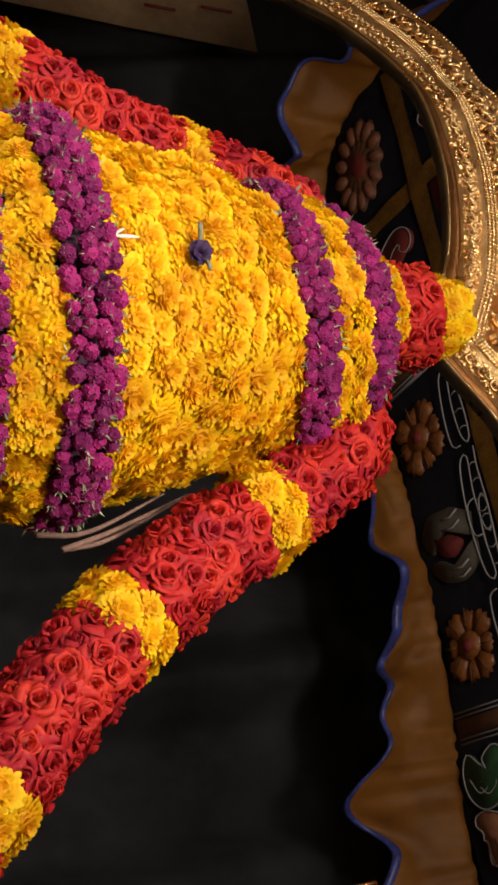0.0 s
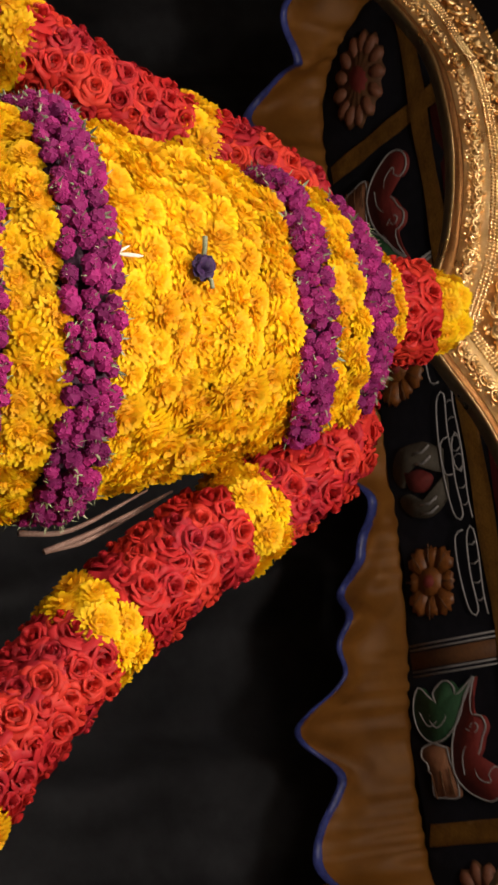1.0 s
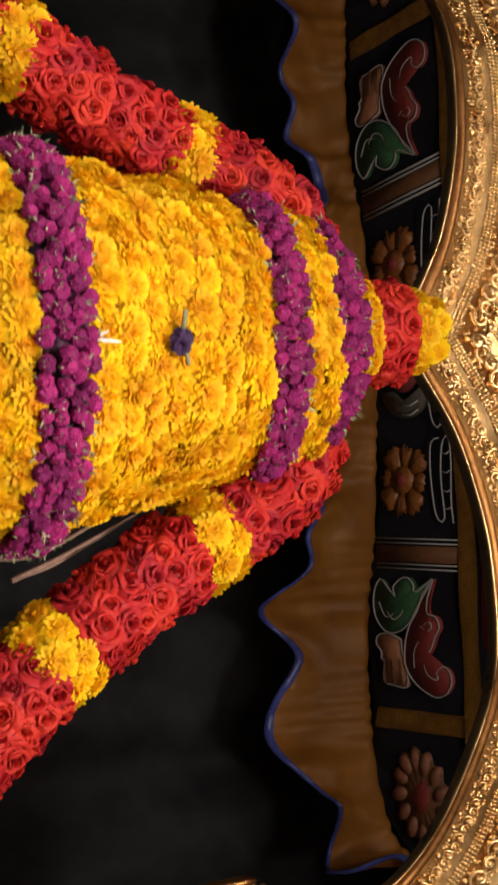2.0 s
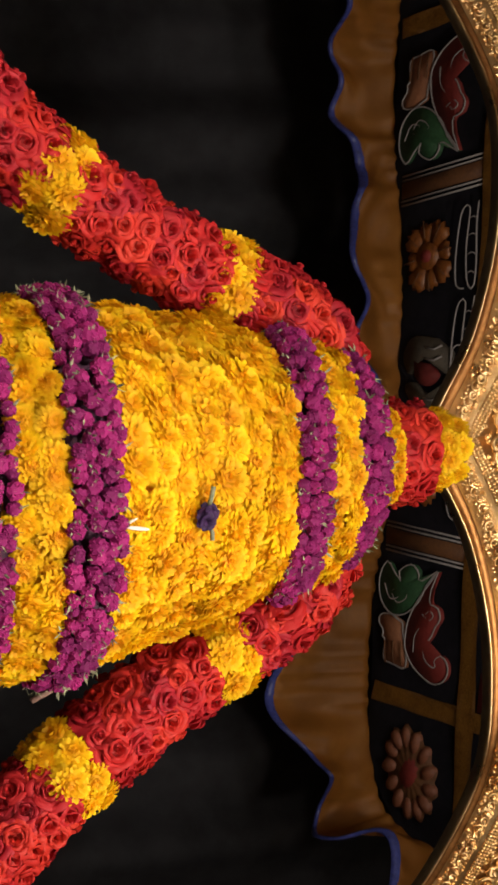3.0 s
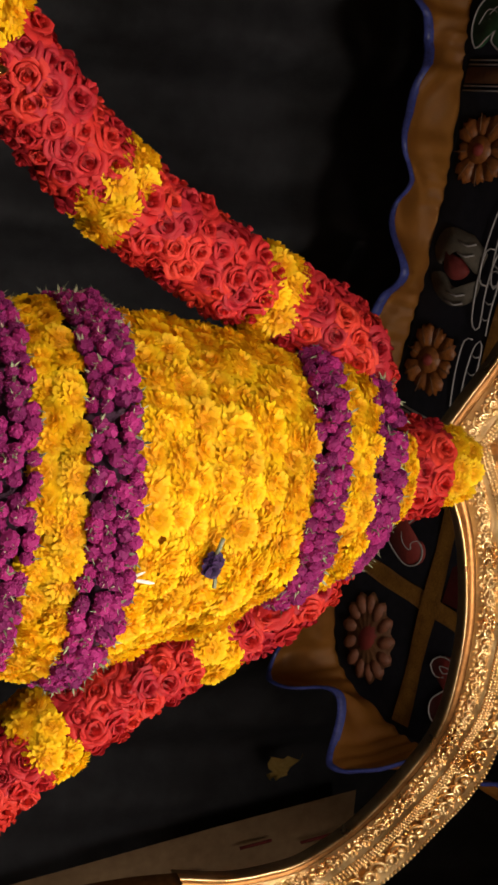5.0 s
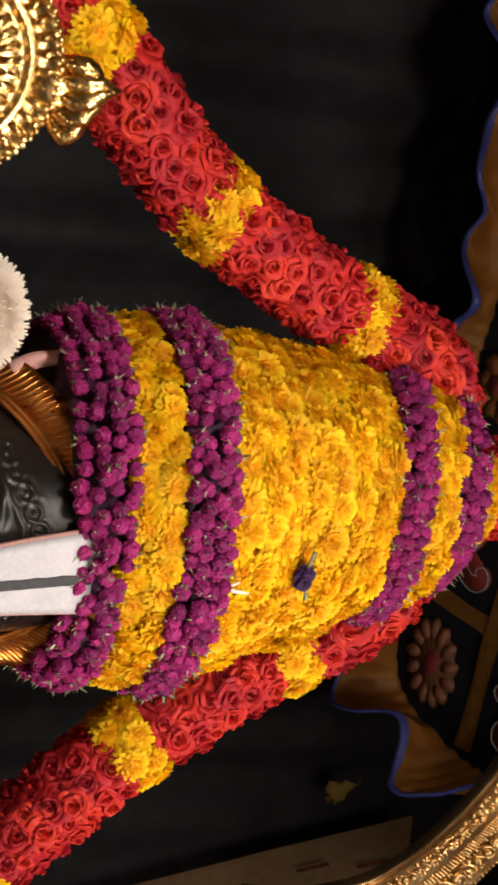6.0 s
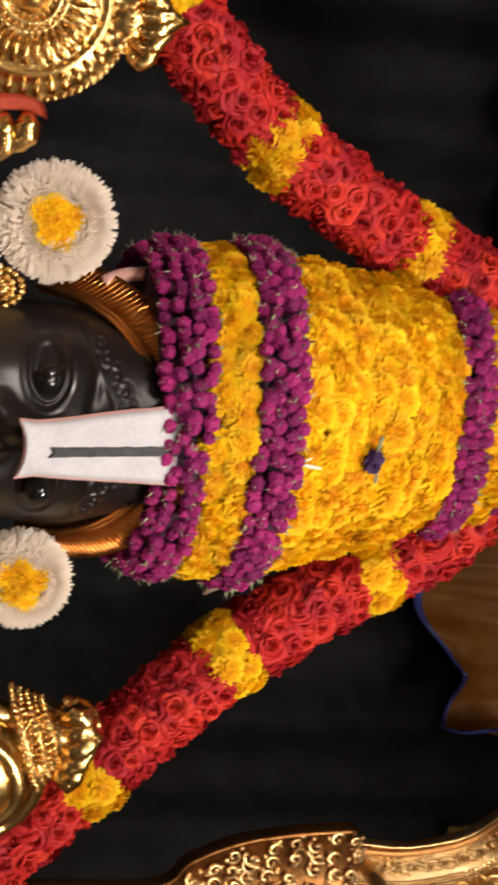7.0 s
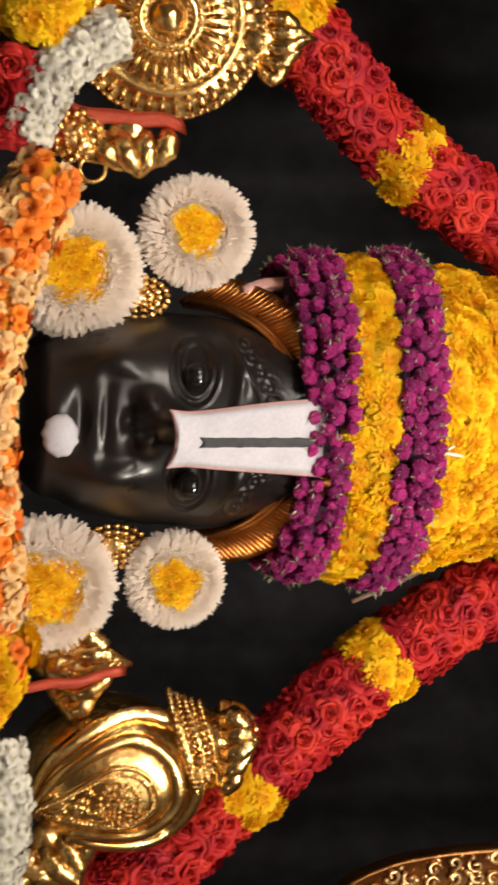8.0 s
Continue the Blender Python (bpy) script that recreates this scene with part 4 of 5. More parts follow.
def ring_of_blooms(name, label, z0, z1, rows_n, spacing, meshes, core_mat, inset, size, out, seed, group, span=math.pi * 0.82, tilt=0.25, sprigs=0):
    th = thing(name, tuple(crown_axis(z0)), label, "garland" if "garland" in name else "crown", group)
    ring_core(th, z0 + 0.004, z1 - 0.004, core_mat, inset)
    rnd = random.Random(seed)
    nm = {id(CHRYS): "chrysanthemum", id(ROSES): "rose", id(AMARANTH): "globe_amaranth"}[id(meshes)]
    rest_v, rest_f = [], []
    sp = bmesh.new()
    for k in range(rows_n):
        z = z0 + (z1 - z0) * (k + 0.5) / rows_n
        circ = 2 * math.pi * table(z, RAD) * (1.22 if z > 2.56 else 1.0)
        n = max(6, round(circ / spacing))
        for i in range(n):
            phi = 2 * math.pi * (i + 0.5 * (k % 2) + rnd.uniform(-0.32, 0.32)) / n
            phi = (phi + math.pi) % (2 * math.pi) - math.pi
            zz = z + rnd.uniform(-0.28, 0.28) * (z1 - z0) / rows_n
            bulge = out * math.sin(math.pi * (zz - z0) / (z1 - z0)) if out > 0 else out
            p = crown_point(zz, phi, bulge + rnd.uniform(-0.006, 0.005))
            nn = crown_normal(zz, phi)
            if out > 0:
                nn = (nn + Vector((0, 0, 1)) * 0.9 * (2 * (zz - z0) / (z1 - z0) - 1)).normalized()
            m = facing(p, nn, rnd.uniform(0, 6.28), size * rnd.uniform(0.86, 1.14), tilt, rnd)
            me = rnd.choice(meshes)
            if abs(phi) <= span:
                piece(nm, me, th, m)
                if sprigs and rnd.random() < sprigs:
                    slivers(sp, rnd, p + nn * 0.008, nn, 4, 0.014, 0.0034)
            else:
                base = len(rest_v)
                rest_v.extend(m @ v.co for v in me.vertices)
                rest_f.extend([base + q for q in p.vertices] for p in me.polygons)
    if rest_v:
        back = bpy.data.meshes.new("back_blooms")
        back.from_pydata(rest_v, [], rest_f)
        back.materials.append(meshes[0].materials[0])
        ob = attach(new("back_blooms", back), th, Matrix())
        ob["kind"] = "stuff"
    if len(sp.verts):
        part("sprig", sp, M_STEM, th, "pale green stem ends", False, "stuff")
    else:
        sp.free()
    return th


ring_of_blooms("purple_garland", "purple globe amaranth garland across the brow of the crown", 1.985, 2.078, 4, 0.0245, AMARANTH, M_PACK_P, 0.016, 1.0, 0.014, 1, "purple garlands", sprigs=0.9, tilt=0.4)
ring_of_blooms("yellow_garland", "yellow chrysanthemum garland between two purple ones", 2.075, 2.150, 2, 0.040, CHRYS, M_PACK_Y, 0.022, 0.82, -0.012, 2, "yellow garlands", tilt=0.35)
ring_of_blooms("purple_garland", "wide purple globe amaranth garland with stem ends", 2.150, 2.235, 4, 0.0245, AMARANTH, M_PACK_P, 0.014, 1.0, 0.014, 3, "purple garlands", sprigs=0.9, tilt=0.4)
ring_of_blooms("crown", "tall crown packed with yellow chrysanthemums", 2.235, 2.572, 8, 0.044, CHRYS, M_PACK_Y, 0.024, 1.0, -0.014, 4, "", span=math.pi * 0.76, tilt=0.3)
ring_of_blooms("purple_garland", "purple globe amaranth garland round the upper crown", 2.570, 2.634, 4, 0.0245, AMARANTH, M_PACK_P, 0.014, 0.95, 0.010, 5, "purple garlands", sprigs=0.6, tilt=0.4)
ring_of_blooms("yellow_garland", "yellow chrysanthemum garland near the crown top", 2.630, 2.702, 2, 0.036, CHRYS, M_PACK_Y, 0.018, 0.74, -0.008, 6, "yellow garlands", tilt=0.3)
ring_of_blooms("purple_garland", "small purple globe amaranth garland under the finial", 2.698, 2.775, 4, 0.0235, AMARANTH, M_PACK_P, 0.014, 0.95, 0.006, 7, "purple garlands", sprigs=0.4, tilt=0.4)


def finial():
    th = thing("flower_finial", tuple(crown_axis(2.78)), "finial of red roses between yellow chrysanthemum rings on the crown", "finial")
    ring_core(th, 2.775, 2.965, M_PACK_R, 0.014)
    rnd = random.Random(77)
    for z, meshes, nm, n, s, out, arc in ((2.796, CHRYS, "chrysanthemum", 5, 0.72, 0.0, 1.9), (2.834, ROSES, "rose", 10, 1.02, 0.002, 6.2832), (2.873, ROSES, "rose", 9, 1.02, 0.0, 6.2832), (2.918, CHRYS, "chrysanthemum", 10, 0.74, 0.0, 6.2832), (2.948, CHRYS, "chrysanthemum", 7, 0.74, 0.0, 6.2832)):
        for i in range(n):
            phi = arc * ((i + 0.5 + rnd.uniform(-0.15, 0.15)) / n - 0.5)
            nn = crown_normal(z, phi)
            if z > 2.9:
                nn = Vector((nn.x, nn.y, -0.1))
            piece(nm, rnd.choice(meshes), th, facing(crown_point(z, phi, out), nn, rnd.uniform(0, 6), s * rnd.uniform(0.92, 1.08), 0.15, rnd))
    piece("chrysanthemum", CHRYS[0], th, facing(crown_axis(2.965), (0, 0, 1), 0, 0.85))


finial()


def stray_bits():
    """The single dark flower, the white petal and the dry stems on the crown."""
    rnd = random.Random(9)
    p = crown_point(2.378, 0.19, 0.016)
    th = thing("dark_flower", tuple(p), "single dark violet flower with pale stem stuck in the crown", "flower")
    me = bloom_floret(99, M_VIOLET, 0.021, 6)
    n = crown_normal(2.378, 0.19)
    for k in range(3):
        piece("bloom", me, th, facing(p + Vector((0.006 * (k - 1), -0.004 * k, -0.003 * k)), n, k * 1.3, 0.9, 0.35, rnd))
    bm = bmesh.new()
    up = Vector((-0.045, -0.012, 0.006))
    tube(bm, [p + Vector((-0.012, 0, 0)), p + up * 0.6, p + up], 0.004, 6)
    part("stem", bm, M_STEM, th, "pale green stem")
    bm = bmesh.new()
    tube(bm, [p + Vector((0.012, -0.004, 0)), p + Vector((0.024, -0.01, 0.004)), p + Vector((0.036, -0.012, 0.003))], 0.0035, 6)
    part("stem", bm, M_STEM, th, "pale green stem")
    q = crown_point(2.250, 0.17, 0.022)
    bm = bmesh.new()
    ball(bm, q, 0.019, 14, 10, (0.16, 0.12, 1.0), Matrix.Rotation(0.12, 4, "Y"))
    ball(bm, q + Vector((-0.008, 0.002, -0.012)), 0.016, 12, 8, (0.14, 0.12, 1.0), Matrix.Rotation(-0.45, 4, "Y"))
    ob = new("white_petal", mesh_from("white_petal", bm, M_CHALK))
    ob.data.materials[0] = M_JASMINE
    tagged(ob, "loose white petal lying on the purple garland", "petal")
    th = thing("dry_stems", (0.24, 0.16, 2.30), "dry brown plant stems hanging under the crown", "stems")
    for a, b, c in (((0.215, 0.20, 2.36), (0.28, 0.17, 2.22), (0.285, 0.15, 2.135)), ((0.22, 0.20, 2.40), (0.285, 0.16, 2.26), (0.322, 0.13, 2.165)), ((0.225, 0.20, 2.39), (0.295, 0.17, 2.25), (0.317, 0.14, 2.175))):
        bm = bmesh.new()
        tube(bm, smooth_path([a, b, c], 12), lambda f: 0.002 + 0.0032 * f, 6)
        part("stem", bm, M_TWIG, th)


stray_bits()


# ---------------- the rose garlands ----------------
def rose_garland(label, ctrl, radius, rings, seed):
    """A thick strand of roses with chrysanthemum rings at the given lengths."""
    path = smooth_path(ctrl, 160)
    total = sum((b - a).length for a, b in zip(path, path[1:]))
    th = thing("rose_garland", tuple(path[-1]), label, "garland", "rose garlands")
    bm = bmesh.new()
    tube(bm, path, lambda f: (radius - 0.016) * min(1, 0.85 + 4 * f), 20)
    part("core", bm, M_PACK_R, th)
    fr = frames_along(path)
    rnd = random.Random(seed)
    rows = int(total / 0.039)
    sp = bmesh.new()
    for k in range(rows):
        s = total * (k + 0.5) / rows
        f = s / total
        if any(abs(s - c) < w for c, w in rings):
            continue
        rad = radius * min(1, 0.90 + 3 * f)
        n = max(6, round(2 * math.pi * rad / 0.045))
        for i in range(n):
            a = 2 * math.pi * (i + 0.5 * (k % 2) + rnd.uniform(-0.2, 0.2)) / n
            ss = s + rnd.uniform(-0.008, 0.008)
            p, t, sd, up = fr[min(159, max(0, int(ss / total * 159)))]
            nn = math.cos(a) * sd + math.sin(a) * up
            if k == 0:
                nn = (nn - t * 0.7).normalized()
            q = p + nn * (rad - 0.014 + rnd.uniform(-0.004, 0.004))
            piece("rose", rnd.choice(ROSES), th, facing(q, nn, rnd.uniform(0, 6.28), rnd.uniform(0.82, 1.18), 0.28, rnd))
            if rnd.random() < 0.12:
                slivers(sp, rnd, q + nn * 0.004, nn, 1, 0.014, 0.004)
    # each yellow ring is a zigzag of large blooms
    for c, w in rings:
        n = 15
        for i in range(n):
            a = 2 * math.pi * (i + rnd.uniform(-0.15, 0.15)) / n
            ss = c + (0.016 if i % 2 else -0.016) + rnd.uniform(-0.006, 0.006)
            p, t, sd, up = fr[min(159, max(0, int(ss / total * 159)))]
            nn = math.cos(a) * sd + math.sin(a) * up
            piece("chrysanthemum", rnd.choice(CHRYS), th, facing(p + nn * (radius - 0.012 + rnd.uniform(-0.004, 0.004)), nn, rnd.uniform(0, 6.28), rnd.uniform(0.86, 1.04), 0.30, rnd))
    part("sprig", sp, M_STEM, th, "green sepals between the blooms", False, "stuff")
    return th


LEFT = [(-0.155, 0.19, 2.690), (-0.222, 0.18, 2.702), (-0.272, 0.17, 2.684), (-0.312, 0.16, 2.630), (-0.360, 0.150, 2.520), (-0.402, 0.13, 2.423), (-0.458, 0.10, 2.318), (-0.523, 0.075, 2.203), (-0.62, 0.055, 2.088), (-0.735, 0.04, 1.978), (-0.84, 0.03, 1.86), (-0.93, 0.0, 1.74), (-0.96, -0.04, 1.55)]
RIGHT = [(0.030, 0.22, 2.690), (0.095, 0.218, 2.704), (0.148, 0.212, 2.686), (0.197, 0.205, 2.64), (0.255, 0.195, 2.535), (0.315, 0.18, 2.425), (0.385, 0.16, 2.315), (0.455, 0.145, 2.215), (0.56, 0.13, 2.10), (0.67, 0.12, 1.985), (0.78, 0.11, 1.87), (0.88, 0.09, 1.74), (0.94, 0.06, 1.58)]
rose_garland("thick red rose garland with yellow chrysanthemum rings beside the crown", LEFT, 0.072, [(0.340, 0.034), (0.688, 0.035), (1.022, 0.036)], 1)
rose_garland("thick red rose garland with yellow chrysanthemum rings behind the gold conch", RIGHT, 0.076, [(0.346, 0.035), (0.684, 0.036), (1.038, 0.038)], 2)


# ---------------- white rosettes beside the face ----------------
def rosette(c, normal, r, heart, seed, label):
    th = thing("flower_rosette", tuple(c), label, "rosette", "flower rosettes")
    m = facing(Vector(c), normal)
    rnd = random.Random(seed)
    bm = bmesh.new()
    ring_r, tube_r = r * 0.60, r * 0.29
    n = 2300
    for i in range(n):
        a = i * 2.39996 + rnd.uniform(-0.05, 0.05)
        b = -0.9 + 3.9 * ((i * 0.7548777) % 1.0)
        d = Vector((math.cos(a), math.sin(a), 0))
        nn = d * math.cos(b) + Vector((0, 0, 1)) * math.sin(b)
        root = d * ring_r + nn * tube_r * 0.60
        ln = tube_r * rnd.uniform(0.50, 0.78)
        e = Vector((-math.sin(a), math.cos(a), 0))
        w = r * rnd.uniform(0.020, 0.034)
        lean = (d * (1.5 * math.cos(b * 0.72) + rnd.uniform(-0.6, 0.6)) + e * rnd.uniform(-0.7, 0.7)) * tube_r * 0.24
        tip = root + nn * ln + lean
        mid = root + nn * ln * 0.6 + lean * 0.3
        grid(bm, [[root - e * w * 0.5, root + e * w * 0.5], [mid - e * w, mid + e * w], [tip - e * w * 0.55, tip + e * w * 0.55]])
    bm.transform(m)
    part("white_ring", bm, M_WHITE, th, "ring of creamy white chrysanthemum petals")
    bm = bmesh.new()
    rows = []
    for k in range(11):
        b = -1.3 + 4.0 * k / 10
        q, zz = 0.60 + 0.225 * math.cos(b), 0.225 * math.sin(b)
        rows.append([(r * q * math.cos(a), r * q * math.sin(a), zz * r) for a in (2 * math.pi * k / 32 for k in range(32))])
    rows.append([(r * 0.02 * math.cos(a), r * 0.02 * math.sin(a), 0.06 * r) for a in (2 * math.pi * k / 32 for k in range(32))])
    vs = grid(bm, rows, True)
    bm.faces.new(vs[0][::-1])
    bm.transform(m)
    part("backing", bm, M_WHITE, th, "packed white petal base")
    blooms = 9 if heart < 0.05 else 17
    for k in range(blooms):
        a, q = k * 2.4, heart * 0.74 * math.sqrt(k / blooms)
        p = m @ Vector((q * math.cos(a), q * math.sin(a), 0.15 * r + 0.16 * heart * (1 - q / heart)))
        piece("chrysanthemum", rnd.choice(CHRYS), th, facing(p, Vector(normal) + (p - Vector(c)) * 4, rnd.uniform(0, 6), 0.70, 0.2, rnd))
    return th


rosette((-0.344, -0.085, 1.799), (-0.12, -1, -0.02), 0.096, 0.045, 1, "white chrysanthemum rosette with yellow heart beside the temple")
rosette((0.268, -0.08, 1.798), (0.12, -1, -0.02), 0.084, 0.043, 2, "white chrysanthemum rosette with yellow heart beside the ear")
rosette((-0.262, -0.10, 1.588), (-0.15, -1, 0.0), 0.113, 0.068, 3, "large white rosette with broad yellow heart by the jaw")
rosette((0.285, -0.09, 1.572), (0.2, -1, 0.05), 0.116, 0.078, 4, "large white rosette with broad yellow heart at the shoulder")


def ear_ornament(x, z):
    th = thing("ear_ornament", (x, -0.05, z), "gold ear ornament behind the white rosettes", "ornament", "ear ornaments")
    bm = bmesh.new()
    for rr, cnt, sz, y in ((1.0, 22, 0.0075, -0.070), (0.72, 16, 0.007, -0.078), (0.45, 10, 0.006, -0.084)):
        for i in range(cnt):
            a = 2 * math.pi * i / cnt
            ball(bm, (x + 0.036 * rr * math.cos(a), y, z + 0.056 * rr * math.sin(a)), sz, 8, 6)
    part("grain_ring", bm, M_GOLD, th, "", True, "stuff")
    bm = bmesh.new()
    ball(bm, (x, -0.068, z), 0.026, 16, 12, (1, 0.5, 1.6))
    part("boss", bm, M_GOLD, th)
    return th


ear_ornament(-0.225, 1.70)
ear_ornament(0.215, 1.69)

bm = bmesh.new()
tube(bm, smooth_path([(-0.245, -0.01, 1.90), (-0.262, 0.0, 1.935), (-0.272, 0.01, 1.99)], 10), lambda f: 0.015 - 0.003 * f, 12)
ob = new("pink_cloth", mesh_from("pink_cloth", bm, M_PINK))
tagged(ob, "roll of pink cloth tucked behind the headband", "cloth")


# ---------------- gold disc and conch ----------------
def flame(parent, name, base, direction, length, width, normal):
    """A gold finial: a knob with five curled tongues."""
    d, n = Vector(direction).normalized(), Vector(normal).normalized()
    s = d.cross(n).normalized()
    bm = bmesh.new()
    ball(bm, base, 0.026, 14, 10, (1.3, 0.8, 1.3))
    knob = part(name, bm, M_GOLD, parent)
    for off, k in ((-0.5, 0.78), (-0.25, 0.95), (0.0, 1.0), (0.25, 0.9), (0.5, 0.72)):
        pts = []
        for i in range(16):
            f = i / 15
            w = width * off * (1.1 + 0.55 * math.sin(math.pi * min(1, f * 1.15)) - 1.25 * f ** 2)
            pts.append(Vector(base) + d * length * k * f + s * w + n * (0.020 * math.sin(math.pi * f) * (1 - abs(off))) + s * 0.012 * math.sin(f * 5))
        bm = bmesh.new()
        tube(bm, pts, lambda f: width * (0.20 * math.sin(math.pi * (0.12 + 0.8 * f)) + 0.03) * (1 + 0.09 * math.sin(f * 60)), 10)
        part("tongue", bm, M_GOLD, knob)
        bm = bmesh.new()
        for q in pts[2:-2:1]:
            ball(bm, q + n * width * 0.19, 0.0034, 6, 4)
        part("grain_line", bm, M_GOLD, knob, "", True, "stuff")


def chakra():
    c = Vector((-0.706, -0.09, 1.725))
    n = Vector((0.10, -1, -0.05)).normalized()
    m = facing(c, n)
    th = thing("gold_disc", tuple(c), "embossed polished gold disc with flame finials and a red ribbon", "disc")
    bm = bmesh.new()
    R = 0.175
    prof = [(0.0, 0.050), (0.10, 0.048), (0.17, 0.030), (0.20, 0.020), (0.24, 0.034), (0.30, 0.036), (0.33, 0.016), (0.36, 0.014), (0.62, 0.026), (0.66, 0.014), (0.70, 0.022), (0.74, 0.024), (0.78, 0.012), (0.90, 0.012), (0.95, 0.020), (1.0, 0.010), (1.0, -0.02)]
    rows = []
    for q, z in prof:
        row = []
        for i in range(144):
            a = 2 * math.pi * i / 144
            zz = z
            if 0.34 < q < 0.66:
                zz += 0.009 * abs(math.sin(a * 18)) * math.sin(math.pi * (q - 0.34) / 0.32)
            row.append((R * q * math.cos(a), R * q * math.sin(a), zz))
        rows.append(row)
    grid(bm, rows, True)
    bm.transform(m)
    disc = part("plate", bm, M_GOLD, th)
    bm = bmesh.new()
    for i in range(34):
        a = 2 * math.pi * i / 34
        d = Vector((math.cos(a), math.sin(a), 0))
        tube(bm, [d * R * 0.38 + Vector((0, 0, 0.016)), d * R * 0.50 + Vector((0, 0, 0.034)), d * R * 0.63 + Vector((0, 0, 0.022))], lambda f: 0.0035 + 0.005 * f, 7)
    for i in range(40):
        a = 2 * math.pi * i / 40
        d = Vector((math.cos(a), math.sin(a), 0))
        tube(bm, [d * R * 0.76 + Vector((0, 0, 0.012)), d * R * 0.83 + Vector((0, 0, 0.022)), d * R * 0.92 + Vector((0, 0, 0.016))], lambda f: 0.004 + 0.0035 * f, 6)
    bm.transform(m)
    part("petal_ribs", bm, M_GOLD, disc, "", True, "stuff")
    for rr, cnt, sz in ((0.97, 78, 0.0062), (0.32, 30, 0.0045), (0.21, 22, 0.004)):
        bm = bmesh.new()
        for i in range(cnt):
            a = 2 * math.pi * i / cnt
            ball(bm, (R * rr * math.cos(a), R * rr * math.sin(a), 0.022 if rr > 0.5 else 0.036), sz, 7, 5)
        bm.transform(m)
        part("bead_ring", bm, M_GOLD, disc, "", True, "stuff")
    for b, d, ln, wd in (((0.025, -0.01, 0.165), (0.02, 0, 1), 0.095, 0.070), ((0.200, -0.01, -0.055), (1, 0, 0.10), 0.080, 0.105), ((-0.17, 0.0, 0.0), (-1, 0, 0), 0.09, 0.09), ((0.0, -0.01, -0.17), (0, 0, -1), 0.09, 0.09)):
        flame(th, "flame_finial", c + Vector(b), d, ln, wd, n)
    bm = bmesh.new()
    rows = []
    for k in range(14):
        f = k / 13
        p = c + Vector((0.188 + 0.006 * math.sin(f * 6) - 0.02 * (1 - f), -0.02, -0.16 + 0.20 * f))
        rows.append([p + Vector((0.013 * (e + 0.2 * math.sin(k)), -0.012 * math.cos(e * 1.4) + 0.003 * math.sin(e * 9), 0.004 * e)) for e in (-1, -0.6, -0.2, 0.2, 0.6, 1)])
    grid(bm, rows)
    bmesh.ops.solidify(bm, geom=bm.faces[:], thickness=0.003)
    part("ribbon", bm, M_RIBBON, th, "tied red ribbon")


chakra()


